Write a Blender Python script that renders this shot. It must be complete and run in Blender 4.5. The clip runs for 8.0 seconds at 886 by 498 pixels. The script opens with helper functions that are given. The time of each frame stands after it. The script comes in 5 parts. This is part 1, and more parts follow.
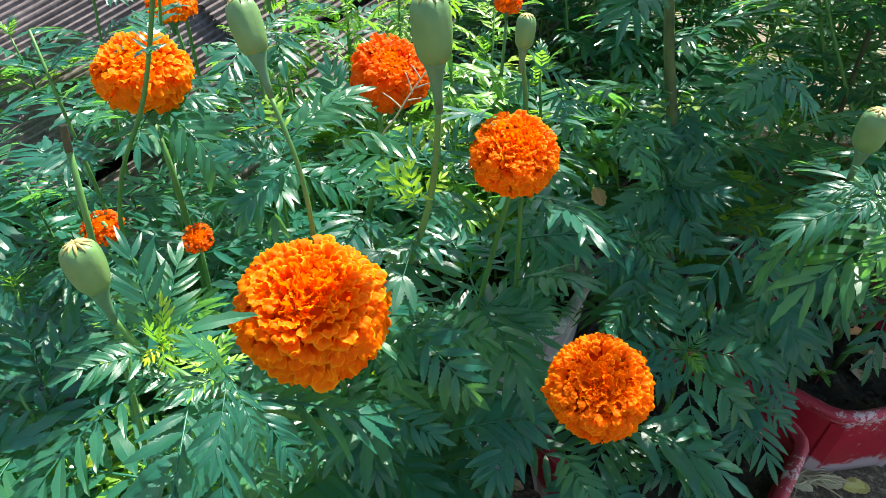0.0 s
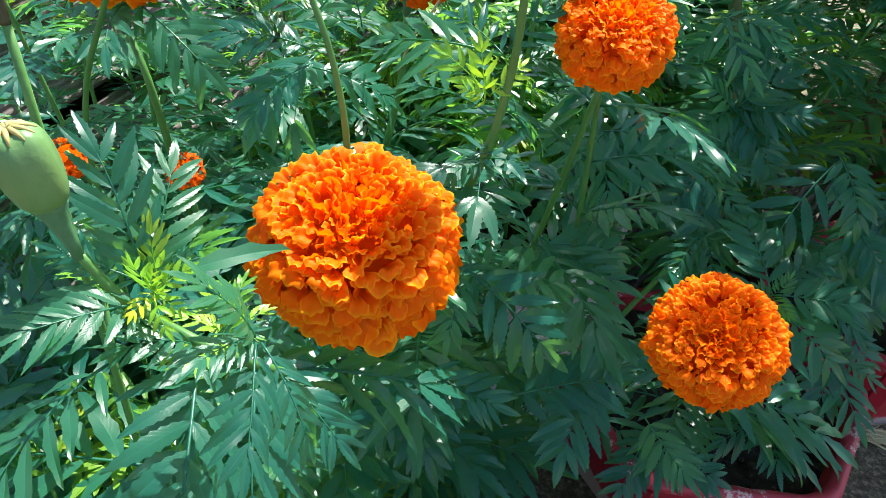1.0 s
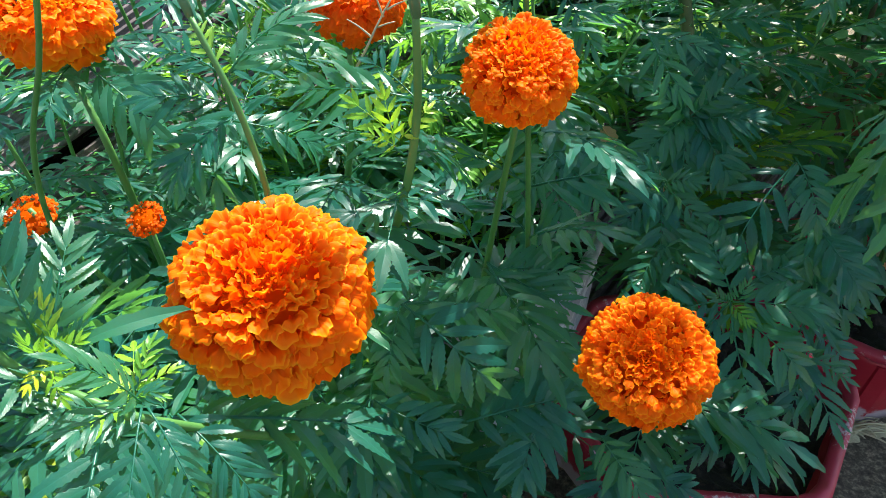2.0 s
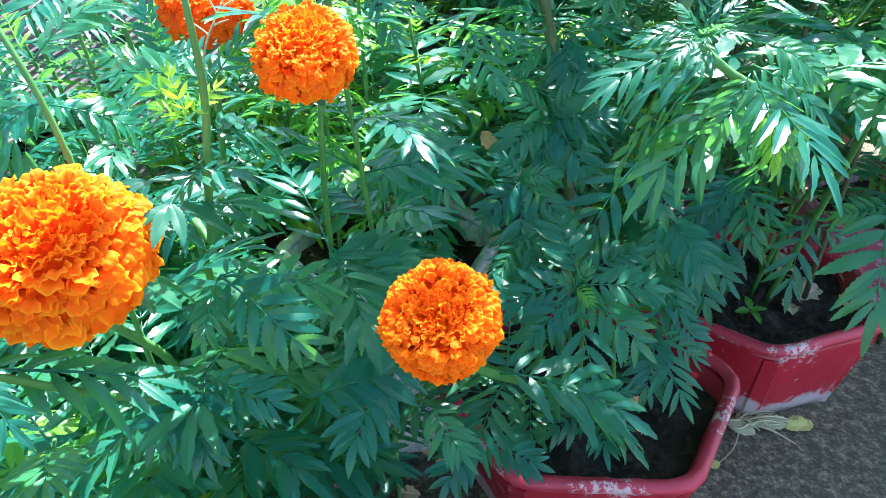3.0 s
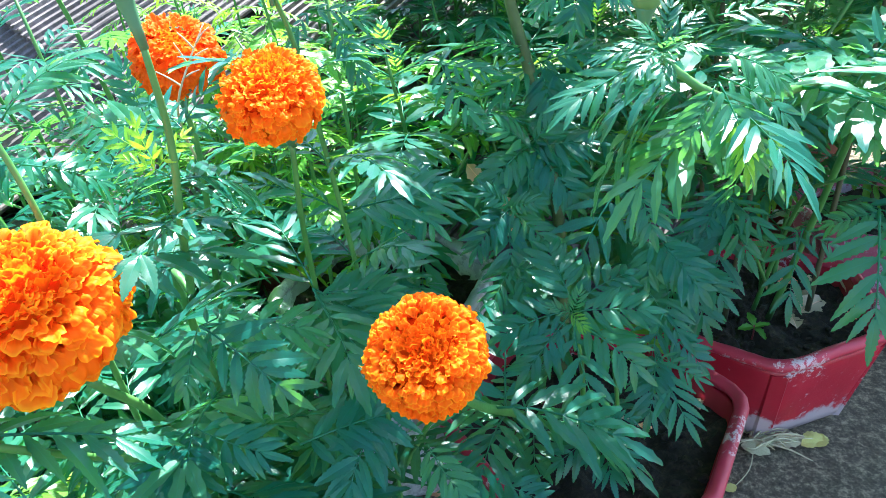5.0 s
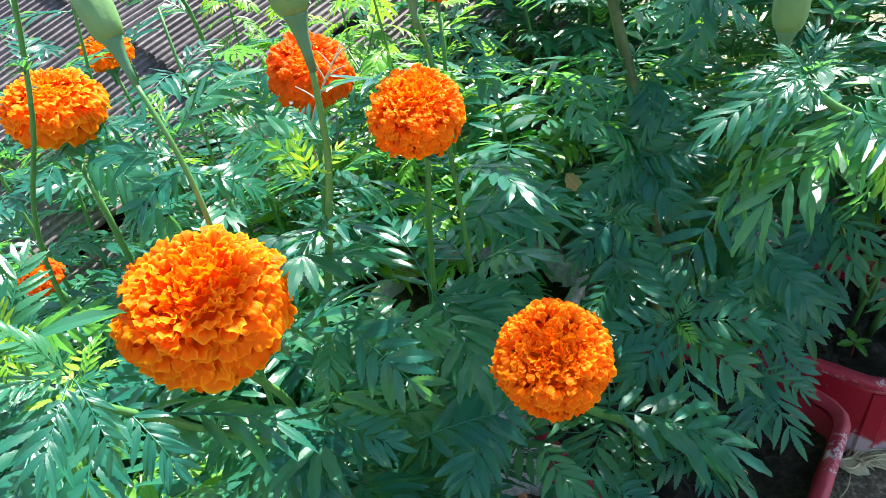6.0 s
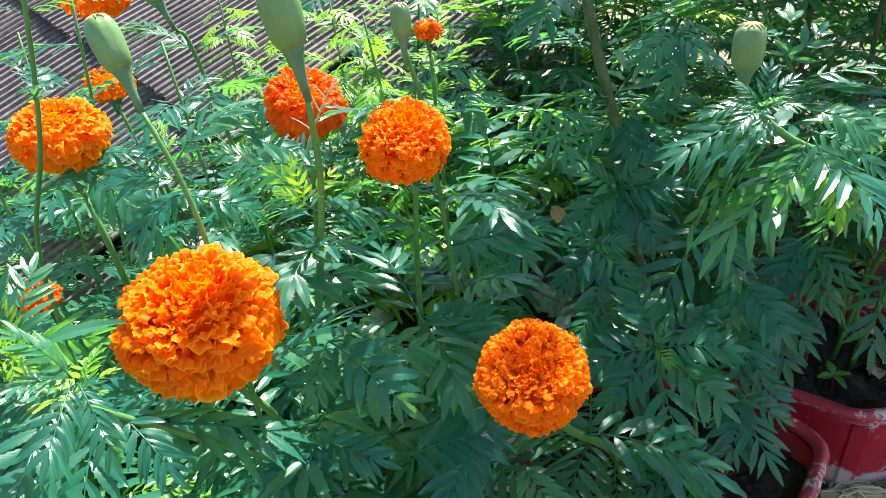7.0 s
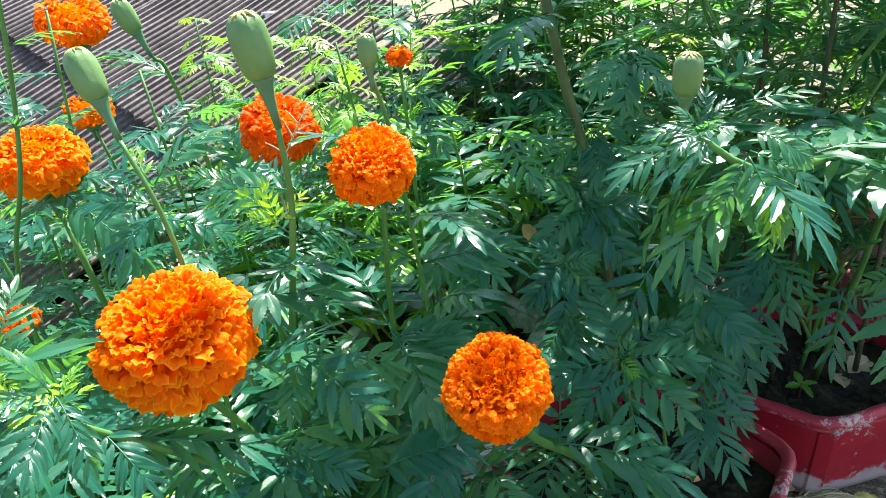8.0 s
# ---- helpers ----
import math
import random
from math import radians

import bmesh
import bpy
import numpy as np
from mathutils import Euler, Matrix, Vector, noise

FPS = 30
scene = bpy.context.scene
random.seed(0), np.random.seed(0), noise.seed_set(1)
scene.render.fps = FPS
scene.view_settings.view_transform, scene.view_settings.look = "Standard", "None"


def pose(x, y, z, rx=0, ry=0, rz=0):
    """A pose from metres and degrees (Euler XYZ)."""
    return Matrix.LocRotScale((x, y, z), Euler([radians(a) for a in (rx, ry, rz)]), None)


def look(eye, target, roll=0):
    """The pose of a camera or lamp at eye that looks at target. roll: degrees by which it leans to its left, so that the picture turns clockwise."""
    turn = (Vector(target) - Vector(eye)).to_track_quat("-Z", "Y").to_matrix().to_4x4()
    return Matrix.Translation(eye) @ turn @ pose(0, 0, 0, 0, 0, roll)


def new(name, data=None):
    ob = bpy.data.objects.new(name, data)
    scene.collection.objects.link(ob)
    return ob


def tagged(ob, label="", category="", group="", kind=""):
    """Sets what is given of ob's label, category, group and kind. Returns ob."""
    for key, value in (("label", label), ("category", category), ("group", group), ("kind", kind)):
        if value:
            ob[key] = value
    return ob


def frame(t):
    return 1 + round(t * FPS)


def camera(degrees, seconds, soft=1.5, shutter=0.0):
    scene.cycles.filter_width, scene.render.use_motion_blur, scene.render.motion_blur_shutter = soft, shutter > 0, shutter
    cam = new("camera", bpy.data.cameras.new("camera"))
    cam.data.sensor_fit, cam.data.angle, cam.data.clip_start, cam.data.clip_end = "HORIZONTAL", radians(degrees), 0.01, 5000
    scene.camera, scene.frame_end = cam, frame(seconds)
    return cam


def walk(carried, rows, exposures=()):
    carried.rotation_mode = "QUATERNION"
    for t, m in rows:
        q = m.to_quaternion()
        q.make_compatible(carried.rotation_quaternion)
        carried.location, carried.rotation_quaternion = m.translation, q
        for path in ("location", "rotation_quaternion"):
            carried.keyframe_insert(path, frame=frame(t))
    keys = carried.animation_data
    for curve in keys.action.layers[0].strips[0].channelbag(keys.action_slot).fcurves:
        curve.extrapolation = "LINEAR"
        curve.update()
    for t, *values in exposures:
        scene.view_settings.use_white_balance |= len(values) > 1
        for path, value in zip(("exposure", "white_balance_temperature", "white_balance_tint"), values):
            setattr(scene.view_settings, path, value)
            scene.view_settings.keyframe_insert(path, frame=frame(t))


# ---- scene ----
# The camera and its way.
cam = camera(65.4, 8.0, soft=0.45)
PATH = [
    (0, (0.27, 0.209, 0.654), (-0.04, 1.888, -0.388), 3.1),
    (0.5, (0.217, 0.252, 0.598), (-0.045, 1.905, -0.497), 2.8),
    (1, (0.222, 0.265, 0.594), (-0.014, 1.89, -0.547), 3.4),
    (1.2, (0.225, 0.265, 0.595), (0.04, 1.926, -0.504), 4.7),
    (2.3, (0.278, 0.273, 0.61), (-0.039, 1.899, -0.51), -2.6),
    (2.5, (0.293, 0.266, 0.606), (-0.011, 1.906, -0.497), -1.9),
    (3, (0.339, 0.248, 0.595), (0.119, 1.943, -0.444), -1.2),
    (3.5, (0.353, 0.233, 0.605), (0.208, 1.964, -0.386), -2.2),
    (4, (0.355, 0.248, 0.603), (0.178, 1.97, -0.398), -3.8),
    (4.2, (0.342, 0.241, 0.596), (0.04, 1.958, -0.385), -5.2),
    (5.3, (0.351, 0.255, 0.59), (0.135, 2.026, -0.314), -5.0),
    (5.5, (0.333, 0.24, 0.598), (0.001, 2.013, -0.265), -6.0),
    (6, (0.323, 0.232, 0.603), (-0.098, 1.96, -0.312), -6.6),
    (6.5, (0.332, 0.222, 0.593), (-0.107, 1.958, -0.298), -6.5),
    (7, (0.33, 0.214, 0.604), (-0.069, 1.993, -0.218), -5.5),
    (7.5, (0.339, 0.205, 0.604), (0.001, 2.027, -0.148), -6.8),
    (8, (0.342, 0.2, 0.609), (-0.01, 2.01, -0.165), -5.7),
]
walk(cam, [(t, look(eye, aim, roll)) for t, eye, aim, roll in PATH],
     exposures=[(0, 1.54, 6700, 7), (1.2, 1.48, 6410, 7.5), (2.5, 1.53, 6310, 6.5), (2.9, 2.34, 5650, 2.5), (3.5, 2.56, 5650, 2.5),
                (4.2, 2.56, 5650, 2.5), (5.3, 2.52, 5720, 2.5), (6, 1.95, 6230, 4.5), (6.5, 1.79, 6400, 4.8), (8, 1.85, 6650, 4.8)])

# Daylight: clear sky and a high sun ahead.
SUN_FROM = Vector((0.18, 0.50, 0.85)).normalized()
world = bpy.data.worlds.new("sky")
scene.world = world
world.use_nodes = True
wt = world.node_tree
sky = wt.nodes.new("ShaderNodeTexSky")
sky.sky_type = "NISHITA"
sky.sun_disc = False
sky.sun_elevation = math.asin(SUN_FROM.z)
sky.sun_rotation = math.atan2(SUN_FROM.x, SUN_FROM.y)
wt.nodes["Background"].inputs["Strength"].default_value = 0.105
wt.links.new(sky.outputs[0], wt.nodes["Background"].inputs["Color"])
sun = new("sun", bpy.data.lights.new("sun", "SUN"))
sun.data.energy = 4.8
sun.data.angle = radians(0.5)
sun.data.color = (1.0, 0.95, 0.86)
sun.matrix_world = look((0, 0, 0), -SUN_FROM)


# Materials.
def node_mat(name):
    m = bpy.data.materials.new(name)
    m.use_nodes = True
    nt = m.node_tree
    return m, nt, nt.nodes["Principled BSDF"], nt.nodes["Material Output"]


def ramp(nt, fac, stops):
    r = nt.nodes.new("ShaderNodeValToRGB")
    while len(r.color_ramp.elements) < len(stops):
        r.color_ramp.elements.new(0.5)
    for e, (p, c) in zip(r.color_ramp.elements, stops):
        e.position, e.color = p, (*c, 1)
    nt.links.new(fac, r.inputs["Fac"])
    return r.outputs["Color"]


def noise_tex(nt, scale, detail=4, rough=0.6, coord="Object"):
    tc = nt.nodes.new("ShaderNodeTexCoord")
    n = nt.nodes.new("ShaderNodeTexNoise")
    n.inputs["Scale"].default_value, n.inputs["Detail"].default_value, n.inputs["Roughness"].default_value = scale, detail, rough
    nt.links.new(tc.outputs[coord], n.inputs["Vector"])
    return n.outputs["Fac"]


def mix_rgb(nt, fac, a, b, kind="MIX"):
    m = nt.nodes.new("ShaderNodeMix")
    m.data_type, m.blend_type = "RGBA", kind
    for v, key in ((fac, 0), (a, 6), (b, 7)):
        if hasattr(v, "is_output"):
            nt.links.new(v, m.inputs[key])
        else:
            m.inputs[key].default_value = v if key == 0 else (*v, 1)
    return m.outputs[2]


def bump(nt, height, strength, distance=0.001):
    b = nt.nodes.new("ShaderNodeBump")
    b.inputs["Strength"].default_value, b.inputs["Distance"].default_value = strength, distance
    nt.links.new(height, b.inputs["Height"])
    return b.outputs["Normal"]


def thin_leafy(nt, bsdf, out, colour, glow, share):
    """Part of the light passes through a thin blade or petal."""
    tr = nt.nodes.new("ShaderNodeBsdfTranslucent")
    nt.links.new(glow, tr.inputs["Color"])
    mx = nt.nodes.new("ShaderNodeMixShader")
    mx.inputs["Fac"].default_value = share
    nt.links.new(colour, bsdf.inputs["Base Color"])
    nt.links.new(bsdf.outputs[0], mx.inputs[1])
    nt.links.new(tr.outputs[0], mx.inputs[2])
    nt.links.new(mx.outputs[0], out.inputs["Surface"])


def leaf_material(name, dark, light, through_colour, share=0.3, rough=0.38):
    m, nt, bsdf, out = node_mat(name)
    info = nt.nodes.new("ShaderNodeObjectInfo")
    warm = (light[0] * 3.0, light[1] * 1.35, light[2] * 0.75)
    base = ramp(nt, info.outputs["Random"], [(0.0, dark), (0.5, light), (0.8, tuple((a + b) / 2 for a, b in zip(light, warm))), (1.0, warm)])
    patch = noise_tex(nt, 60, 5)
    base = mix_rgb(nt, ramp(nt, patch, [(0.35, (0, 0, 0)), (0.8, (0.5, 0.5, 0.5))]), base, tuple(c * 1.5 for c in light))
    uv = nt.nodes.new("ShaderNodeTexCoord")
    sep = nt.nodes.new("ShaderNodeSeparateXYZ")
    nt.links.new(uv.outputs["UV"], sep.inputs[0])
    ab = nt.nodes.new("ShaderNodeMath")
    ab.operation = "ABSOLUTE"
    nt.links.new(sep.outputs["Y"], ab.inputs[0])
    rib = ramp(nt, ab.outputs[0], [(0.0, (1, 1, 1)), (0.1, (0, 0, 0))])
    base = mix_rgb(nt, mix_rgb(nt, 1.0, rib, (0.45, 0.45, 0.45), "MULTIPLY"), base, (light[0] * 2.6, light[1] * 1.9, light[2] * 1.9))
    # side veins run outward and forward from the midrib
    ad = nt.nodes.new("ShaderNodeMath")
    ad.operation = "MULTIPLY_ADD"
    ad.inputs[1].default_value = -0.16
    nt.links.new(ab.outputs[0], ad.inputs[0])
    nt.links.new(sep.outputs["X"], ad.inputs[2])
    wv = nt.nodes.new("ShaderNodeMath")
    wv.operation = "MULTIPLY"
    wv.inputs[1].default_value = 82.0
    nt.links.new(ad.outputs[0], wv.inputs[0])
    sn = nt.nodes.new("ShaderNodeMath")
    sn.operation = "SINE"
    nt.links.new(wv.outputs[0], sn.inputs[0])
    hs = nt.nodes.new("ShaderNodeMath")
    hs.operation = "MULTIPLY_ADD"
    hs.inputs[1].default_value = 0.12
    nt.links.new(sn.outputs[0], hs.inputs[0])
    nt.links.new(patch, hs.inputs[2])
    nt.links.new(bump(nt, hs.outputs[0], 0.13, 0.0005), bsdf.inputs["Normal"])
    bsdf.inputs["Roughness"].default_value = rough
    bsdf.inputs["Specular IOR Level"].default_value = 0.47
    glow = mix_rgb(nt, info.outputs["Random"], through_colour, tuple(c * 1.3 for c in through_colour))
    thin_leafy(nt, bsdf, out, base, glow, share)
    return m


LEAF = leaf_material("marigold leaf", (0.006, 0.062, 0.050), (0.013, 0.100, 0.074), (0.18, 0.52, 0.07), 0.34, 0.32)
YOUNG = leaf_material("young leaf", (0.06, 0.19, 0.025), (0.11, 0.28, 0.035), (0.3, 0.65, 0.05), 0.35)
DRY = leaf_material("dry leaf", (0.42, 0.28, 0.15), (0.55, 0.4, 0.25), (0.5, 0.35, 0.15), 0.15, 0.7)
BRIGHT = leaf_material("new growth", (0.13, 0.33, 0.02), (0.20, 0.42, 0.03), (0.5, 0.8, 0.03), 0.35)
GRASS = leaf_material("yellow-green leaf", (0.06, 0.17, 0.02), (0.10, 0.24, 0.03), (0.3, 0.6, 0.03), 0.35)


def stem_material(name, a, b, rough=0.5):
    m, nt, bsdf, out = node_mat(name)
    n = noise_tex(nt, 35, 5)
    nt.links.new(ramp(nt, n, [(0.3, a), (0.75, b)]), bsdf.inputs["Base Color"])
    bsdf.inputs["Roughness"].default_value = rough
    nt.links.new(bump(nt, noise_tex(nt, 250, 3), 0.4, 0.0006), bsdf.inputs["Normal"])
    return m


STEM = stem_material("green stem", (0.045, 0.15, 0.03), (0.10, 0.25, 0.055))
WOODY = stem_material("woody stem", (0.035, 0.04, 0.015), (0.10, 0.085, 0.035), 0.7)
TRUNK = stem_material("old green stem", (0.03, 0.06, 0.015), (0.12, 0.16, 0.05), 0.6)
BUD = stem_material("bud green", (0.075, 0.18, 0.055), (0.15, 0.27, 0.085), 0.45)
BUD_TIP = stem_material("bud tip", (0.34, 0.27, 0.08), (0.55, 0.46, 0.18), 0.6)
PEDUNCLE = stem_material("peduncle green", (0.05, 0.14, 0.07), (0.09, 0.22, 0.10), 0.5)


def petal_material(name, deep, mid, pale, glow_colour):
    m, nt, bsdf, out = node_mat(name)
    tc = nt.nodes.new("ShaderNodeTexCoord")
    sep = nt.nodes.new("ShaderNodeSeparateXYZ")
    nt.links.new(tc.outputs["UV"], sep.inputs[0])
    info = nt.nodes.new("ShaderNodeObjectInfo")
    # Pigment deepens toward the base; the pale lips also paint in caught light.
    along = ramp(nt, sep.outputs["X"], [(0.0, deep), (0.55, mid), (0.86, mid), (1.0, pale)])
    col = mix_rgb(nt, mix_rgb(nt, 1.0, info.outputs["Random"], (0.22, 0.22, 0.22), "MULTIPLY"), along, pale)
    bsdf.inputs["Roughness"].default_value = 0.5
    bsdf.inputs["Specular IOR Level"].default_value = 0.08
    wv = nt.nodes.new("ShaderNodeMath")
    wv.operation = "MULTIPLY"
    wv.inputs[1].default_value = 30.0
    nt.links.new(sep.outputs["Y"], wv.inputs[0])
    sn = nt.nodes.new("ShaderNodeMath")
    sn.operation = "SINE"
    nt.links.new(wv.outputs[0], sn.inputs[0])
    nt.links.new(bump(nt, sn.outputs[0], 0.1, 0.0003), bsdf.inputs["Normal"])
    rgb = nt.nodes.new("ShaderNodeRGB")
    rgb.outputs[0].default_value = (*glow_colour, 1)
    thin_leafy(nt, bsdf, out, col, rgb.outputs[0], 0.4)
    return m


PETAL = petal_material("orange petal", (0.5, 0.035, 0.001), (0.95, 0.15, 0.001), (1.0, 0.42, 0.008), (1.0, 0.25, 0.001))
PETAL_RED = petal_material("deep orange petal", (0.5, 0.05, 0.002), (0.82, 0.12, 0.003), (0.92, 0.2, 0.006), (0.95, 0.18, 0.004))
CORE = stem_material("flower core", (0.45, 0.05, 0.001), (0.65, 0.09, 0.002), 1.0)
CORE.node_tree.nodes["Principled BSDF"].inputs["Specular IOR Level"].default_value = 0.0


def worn_paint(name, paint, bare, amount, rough=0.35, foot=0.0):
    """Painted plastic with chips that show the bare grey shell."""
    m, nt, bsdf, out = node_mat(name)
    big = noise_tex(nt, 14, 6, 0.7)
    fine = noise_tex(nt, 120, 6, 0.75)
    chips = mix_rgb(nt, 0.4, big, fine)
    mask = ramp(nt, chips, [(amount, (0, 0, 0)), (amount + 0.03, (1, 1, 1))])
    if foot:
        # paint has peeled off along the ragged foot
        tc = nt.nodes.new("ShaderNodeTexCoord")
        sp = nt.nodes.new("ShaderNodeSeparateXYZ")
        nt.links.new(tc.outputs["Object"], sp.inputs[0])
        ma = nt.nodes.new("ShaderNodeMath")
        ma.operation = "MULTIPLY_ADD"
        ma.inputs[1].default_value = 0.11
        nt.links.new(big, ma.inputs[0])
        nt.links.new(sp.outputs["Z"], ma.inputs[2])
        peel = ramp(nt, ma.outputs[0], [(foot + 0.055, (1, 1, 1)), (foot + 0.058, (0, 0, 0))])
        mask = mix_rgb(nt, 1.0, mask, peel, "LIGHTEN")
    tint = ramp(nt, noise_tex(nt, 18, 4), [(0.3, tuple(c * 0.75 for c in paint)), (0.7, paint)])
    nt.links.new(mix_rgb(nt, mask, tint, bare), bsdf.inputs["Base Color"])
    bsdf.inputs["Roughness"].default_value = rough
    nt.links.new(bump(nt, chips, 0.5, 0.0015), bsdf.inputs["Normal"])
    return m


POT_RED = worn_paint("worn red paint", (0.42, 0.012, 0.03), (0.46, 0.34, 0.34), 0.575, 0.42, 0.03)
POT_RIM = worn_paint("worn red rim", (0.5, 0.03, 0.06), (0.58, 0.38, 0.38), 0.552, 0.5)
POT_PINK = worn_paint("faded pink paint", (0.45, 0.10, 0.15), (0.50, 0.36, 0.41), 0.53, 0.5)
POT_GREY = worn_paint("old grey pot", (0.45, 0.43, 0.44), (0.62, 0.60, 0.60), 0.5, 0.8)
POT_BROWN = worn_paint("terracotta", (0.30, 0.10, 0.06), (0.38, 0.2, 0.15), 0.62, 0.85)


def rough_ground(name, stops, scale, bump_scale, strength, distance, rough=0.9):
    m, nt, bsdf, out = node_mat(name)
    big = noise_tex(nt, scale, 8, 0.7)
    fine = noise_tex(nt, bump_scale, 8, 0.75)
    base = ramp(nt, mix_rgb(nt, 0.5, big, fine), stops)
    nt.links.new(base, bsdf.inputs["Base Color"])
    bsdf.inputs["Roughness"].default_value = rough
    nt.links.new(bump(nt, fine, strength, distance), bsdf.inputs["Normal"])
    return m


CONCRETE = rough_ground("rough concrete", [(0.38, (0.045, 0.034, 0.021)), (0.50, (0.135, 0.104, 0.064)), (0.61, (0.44, 0.345, 0.22))], 75, 210, 0.9, 0.006)
SOIL = rough_ground("dark potting soil", [(0.3, (0.010, 0.006, 0.003)), (0.5, (0.028, 0.017, 0.009)), (0.60, (0.075, 0.045, 0.024)), (0.68, (0.26, 0.18, 0.11))], 30, 160, 1.0, 0.006)
SHEET = rough_ground("weathered grey sheet", [(0.32, (0.035, 0.027, 0.027)), (0.5, (0.125, 0.098, 0.098)), (0.66, (0.26, 0.21, 0.205))], 14, 120, 0.3, 0.002, 0.8)
STONE = rough_ground("pale stone", [(0.3, (0.4, 0.39, 0.4)), (0.7, (0.6, 0.59, 0.6))], 15, 120, 0.4, 0.002, 0.7)
WHITE = rough_ground("white plastic", [(0.3, (0.62, 0.64, 0.68)), (0.7, (0.75, 0.77, 0.8))], 5, 60, 0.1, 0.001, 0.4)


# Building helpers.
def mesh_of(name, bm, material, smooth=True):
    me = bpy.data.meshes.new(name)
    bm.to_mesh(me)
    bm.free()
    me.materials.append(material)
    if smooth:
        me.polygons.foreach_set("use_smooth", [True] * len(me.polygons))
    return me


def part(name, data, parent, m=None, label=""):
    ob = new(name, data)
    ob.parent = parent
    if m is not None:
        ob.matrix_basis = m
    if label:
        tagged(ob, label)
    return ob


def thing(name, place, label, category, group="", kind=""):
    ob = new(name)
    ob.empty_display_size = 0.02
    ob.location = place
    bpy.context.view_layer.update()
    return tagged(ob, label, category, group, kind)


def spline(points, steps):
    """Smooth points through the given ones (Catmull-Rom), with the running share."""
    p = [Vector(v) for v in points]
    p = [2 * p[0] - p[1], *p, 2 * p[-1] - p[-2]]
    out = []
    n = len(p) - 3
    for i in range(n):
        a, b, c, d = p[i:i + 4]
        for k in range(steps):
            t = k / steps
            out.append(0.5 * (2 * b + (c - a) * t + (2 * a - 5 * b + 4 * c - d) * t * t + (3 * b - a - 3 * c + d) * t ** 3))
    out.append(p[-2])
    return out


def tube(bm, pts, radii, sides=7, ridge=0.0):
    rings = []
    side = Vector((1, 0.2, 0.1))
    for i, q in enumerate(pts):
        axis = (pts[min(i + 1, len(pts) - 1)] - pts[max(i - 1, 0)]).normalized()
        side = (side - axis * side.dot(axis)).normalized()
        other = axis.cross(side)
        r = radii[i]
        rings.append([bm.verts.new(q + (side * math.cos(a) + other * math.sin(a)) * r * (1 + (ridge if k % 2 else -ridge)))
                      for k in range(sides) for a in (2 * math.pi * k / sides,)])
    for a, b in zip(rings, rings[1:]):
        for k in range(sides):
            bm.faces.new((a[k], a[(k + 1) % sides], b[(k + 1) % sides], b[k]))
    bm.faces.new(list(reversed(rings[0])))
    bm.faces.new(rings[-1])
    return rings


def basis(origin, x_axis, z_hint, size=1.0):
    x = Vector(x_axis).normalized()
    z = Vector(z_hint)
    z = (z - x * z.dot(x))
    if z.length < 1e-5:
        z = x.orthogonal()
    z.normalize()
    y = z.cross(x)
    m = Matrix((x * size, y * size, z * size)).transposed().to_4x4()
    m.translation = origin
    return m


# Leaf blades: feathered leaves with toothed leaflets, unit length.
def leaflet(bm, uv, root, along, up, length, width, droop, fold, rng, stations=8, sweep=0.0, across=1):
    """A lance-shaped leaflet with saw teeth that point forward; its halves meet in a crease along the midrib."""
    along, up = along.normalized(), up.normalized()
    side = up.cross(along).normalized()
    twist = rng.uniform(-0.45, 0.45)
    ripple, ph = rng.uniform(0.05, 0.16), rng.uniform(0, 6.28)
    dome = rng.uniform(0.05, 0.28)
    halves = ([], [])
    for i in range(stations + 1):
        u = i / stations
        w = width * 1.12 * math.sin(math.pi * min(1.0, 0.04 + 0.96 * u ** 0.85)) ** 0.85 if i < stations else 0.0
        tw = twist * u
        s = side * math.cos(tw) + up * math.sin(tw)
        n = up * math.cos(tw) - side * math.sin(tw)
        mid = root + along * (length * u * (1 - 0.12 * droop * u)) + side * (sweep * length * u * u) - up * (droop * length * u * u)
        step = length / stations
        for sgn, rows in zip((1, -1), halves):
            row = []
            for j in range(across + 1):
                v = j / across
                edge = j == across
                reach = w * v * ((1.0 if i % 2 else 0.80) if edge else 0.9)
                shift = along * (0.45 * step if edge and i % 2 else 0.28 * step * v if i < stations else 0)
                h = reach * fold - dome * w * v * v + ripple * width * v * math.sin(9 * u + ph + sgn)
                row.append((bm.verts.new(mid + s * (sgn * reach) + n * h + shift), (u, sgn * v)))
            rows.append(row)
    for sgn, rows in zip((1, -1), halves):
        for ra, rb in zip(rows, rows[1:]):
            for j in range(across):
                quad = (ra[j], ra[j + 1], rb[j + 1], rb[j])
                if sgn > 0:
                    quad = quad[::-1]
                f = bm.faces.new([q[0] for q in quad])
                for loop, q in zip(f.loops, quad):
                    loop[uv].uv = q[1]


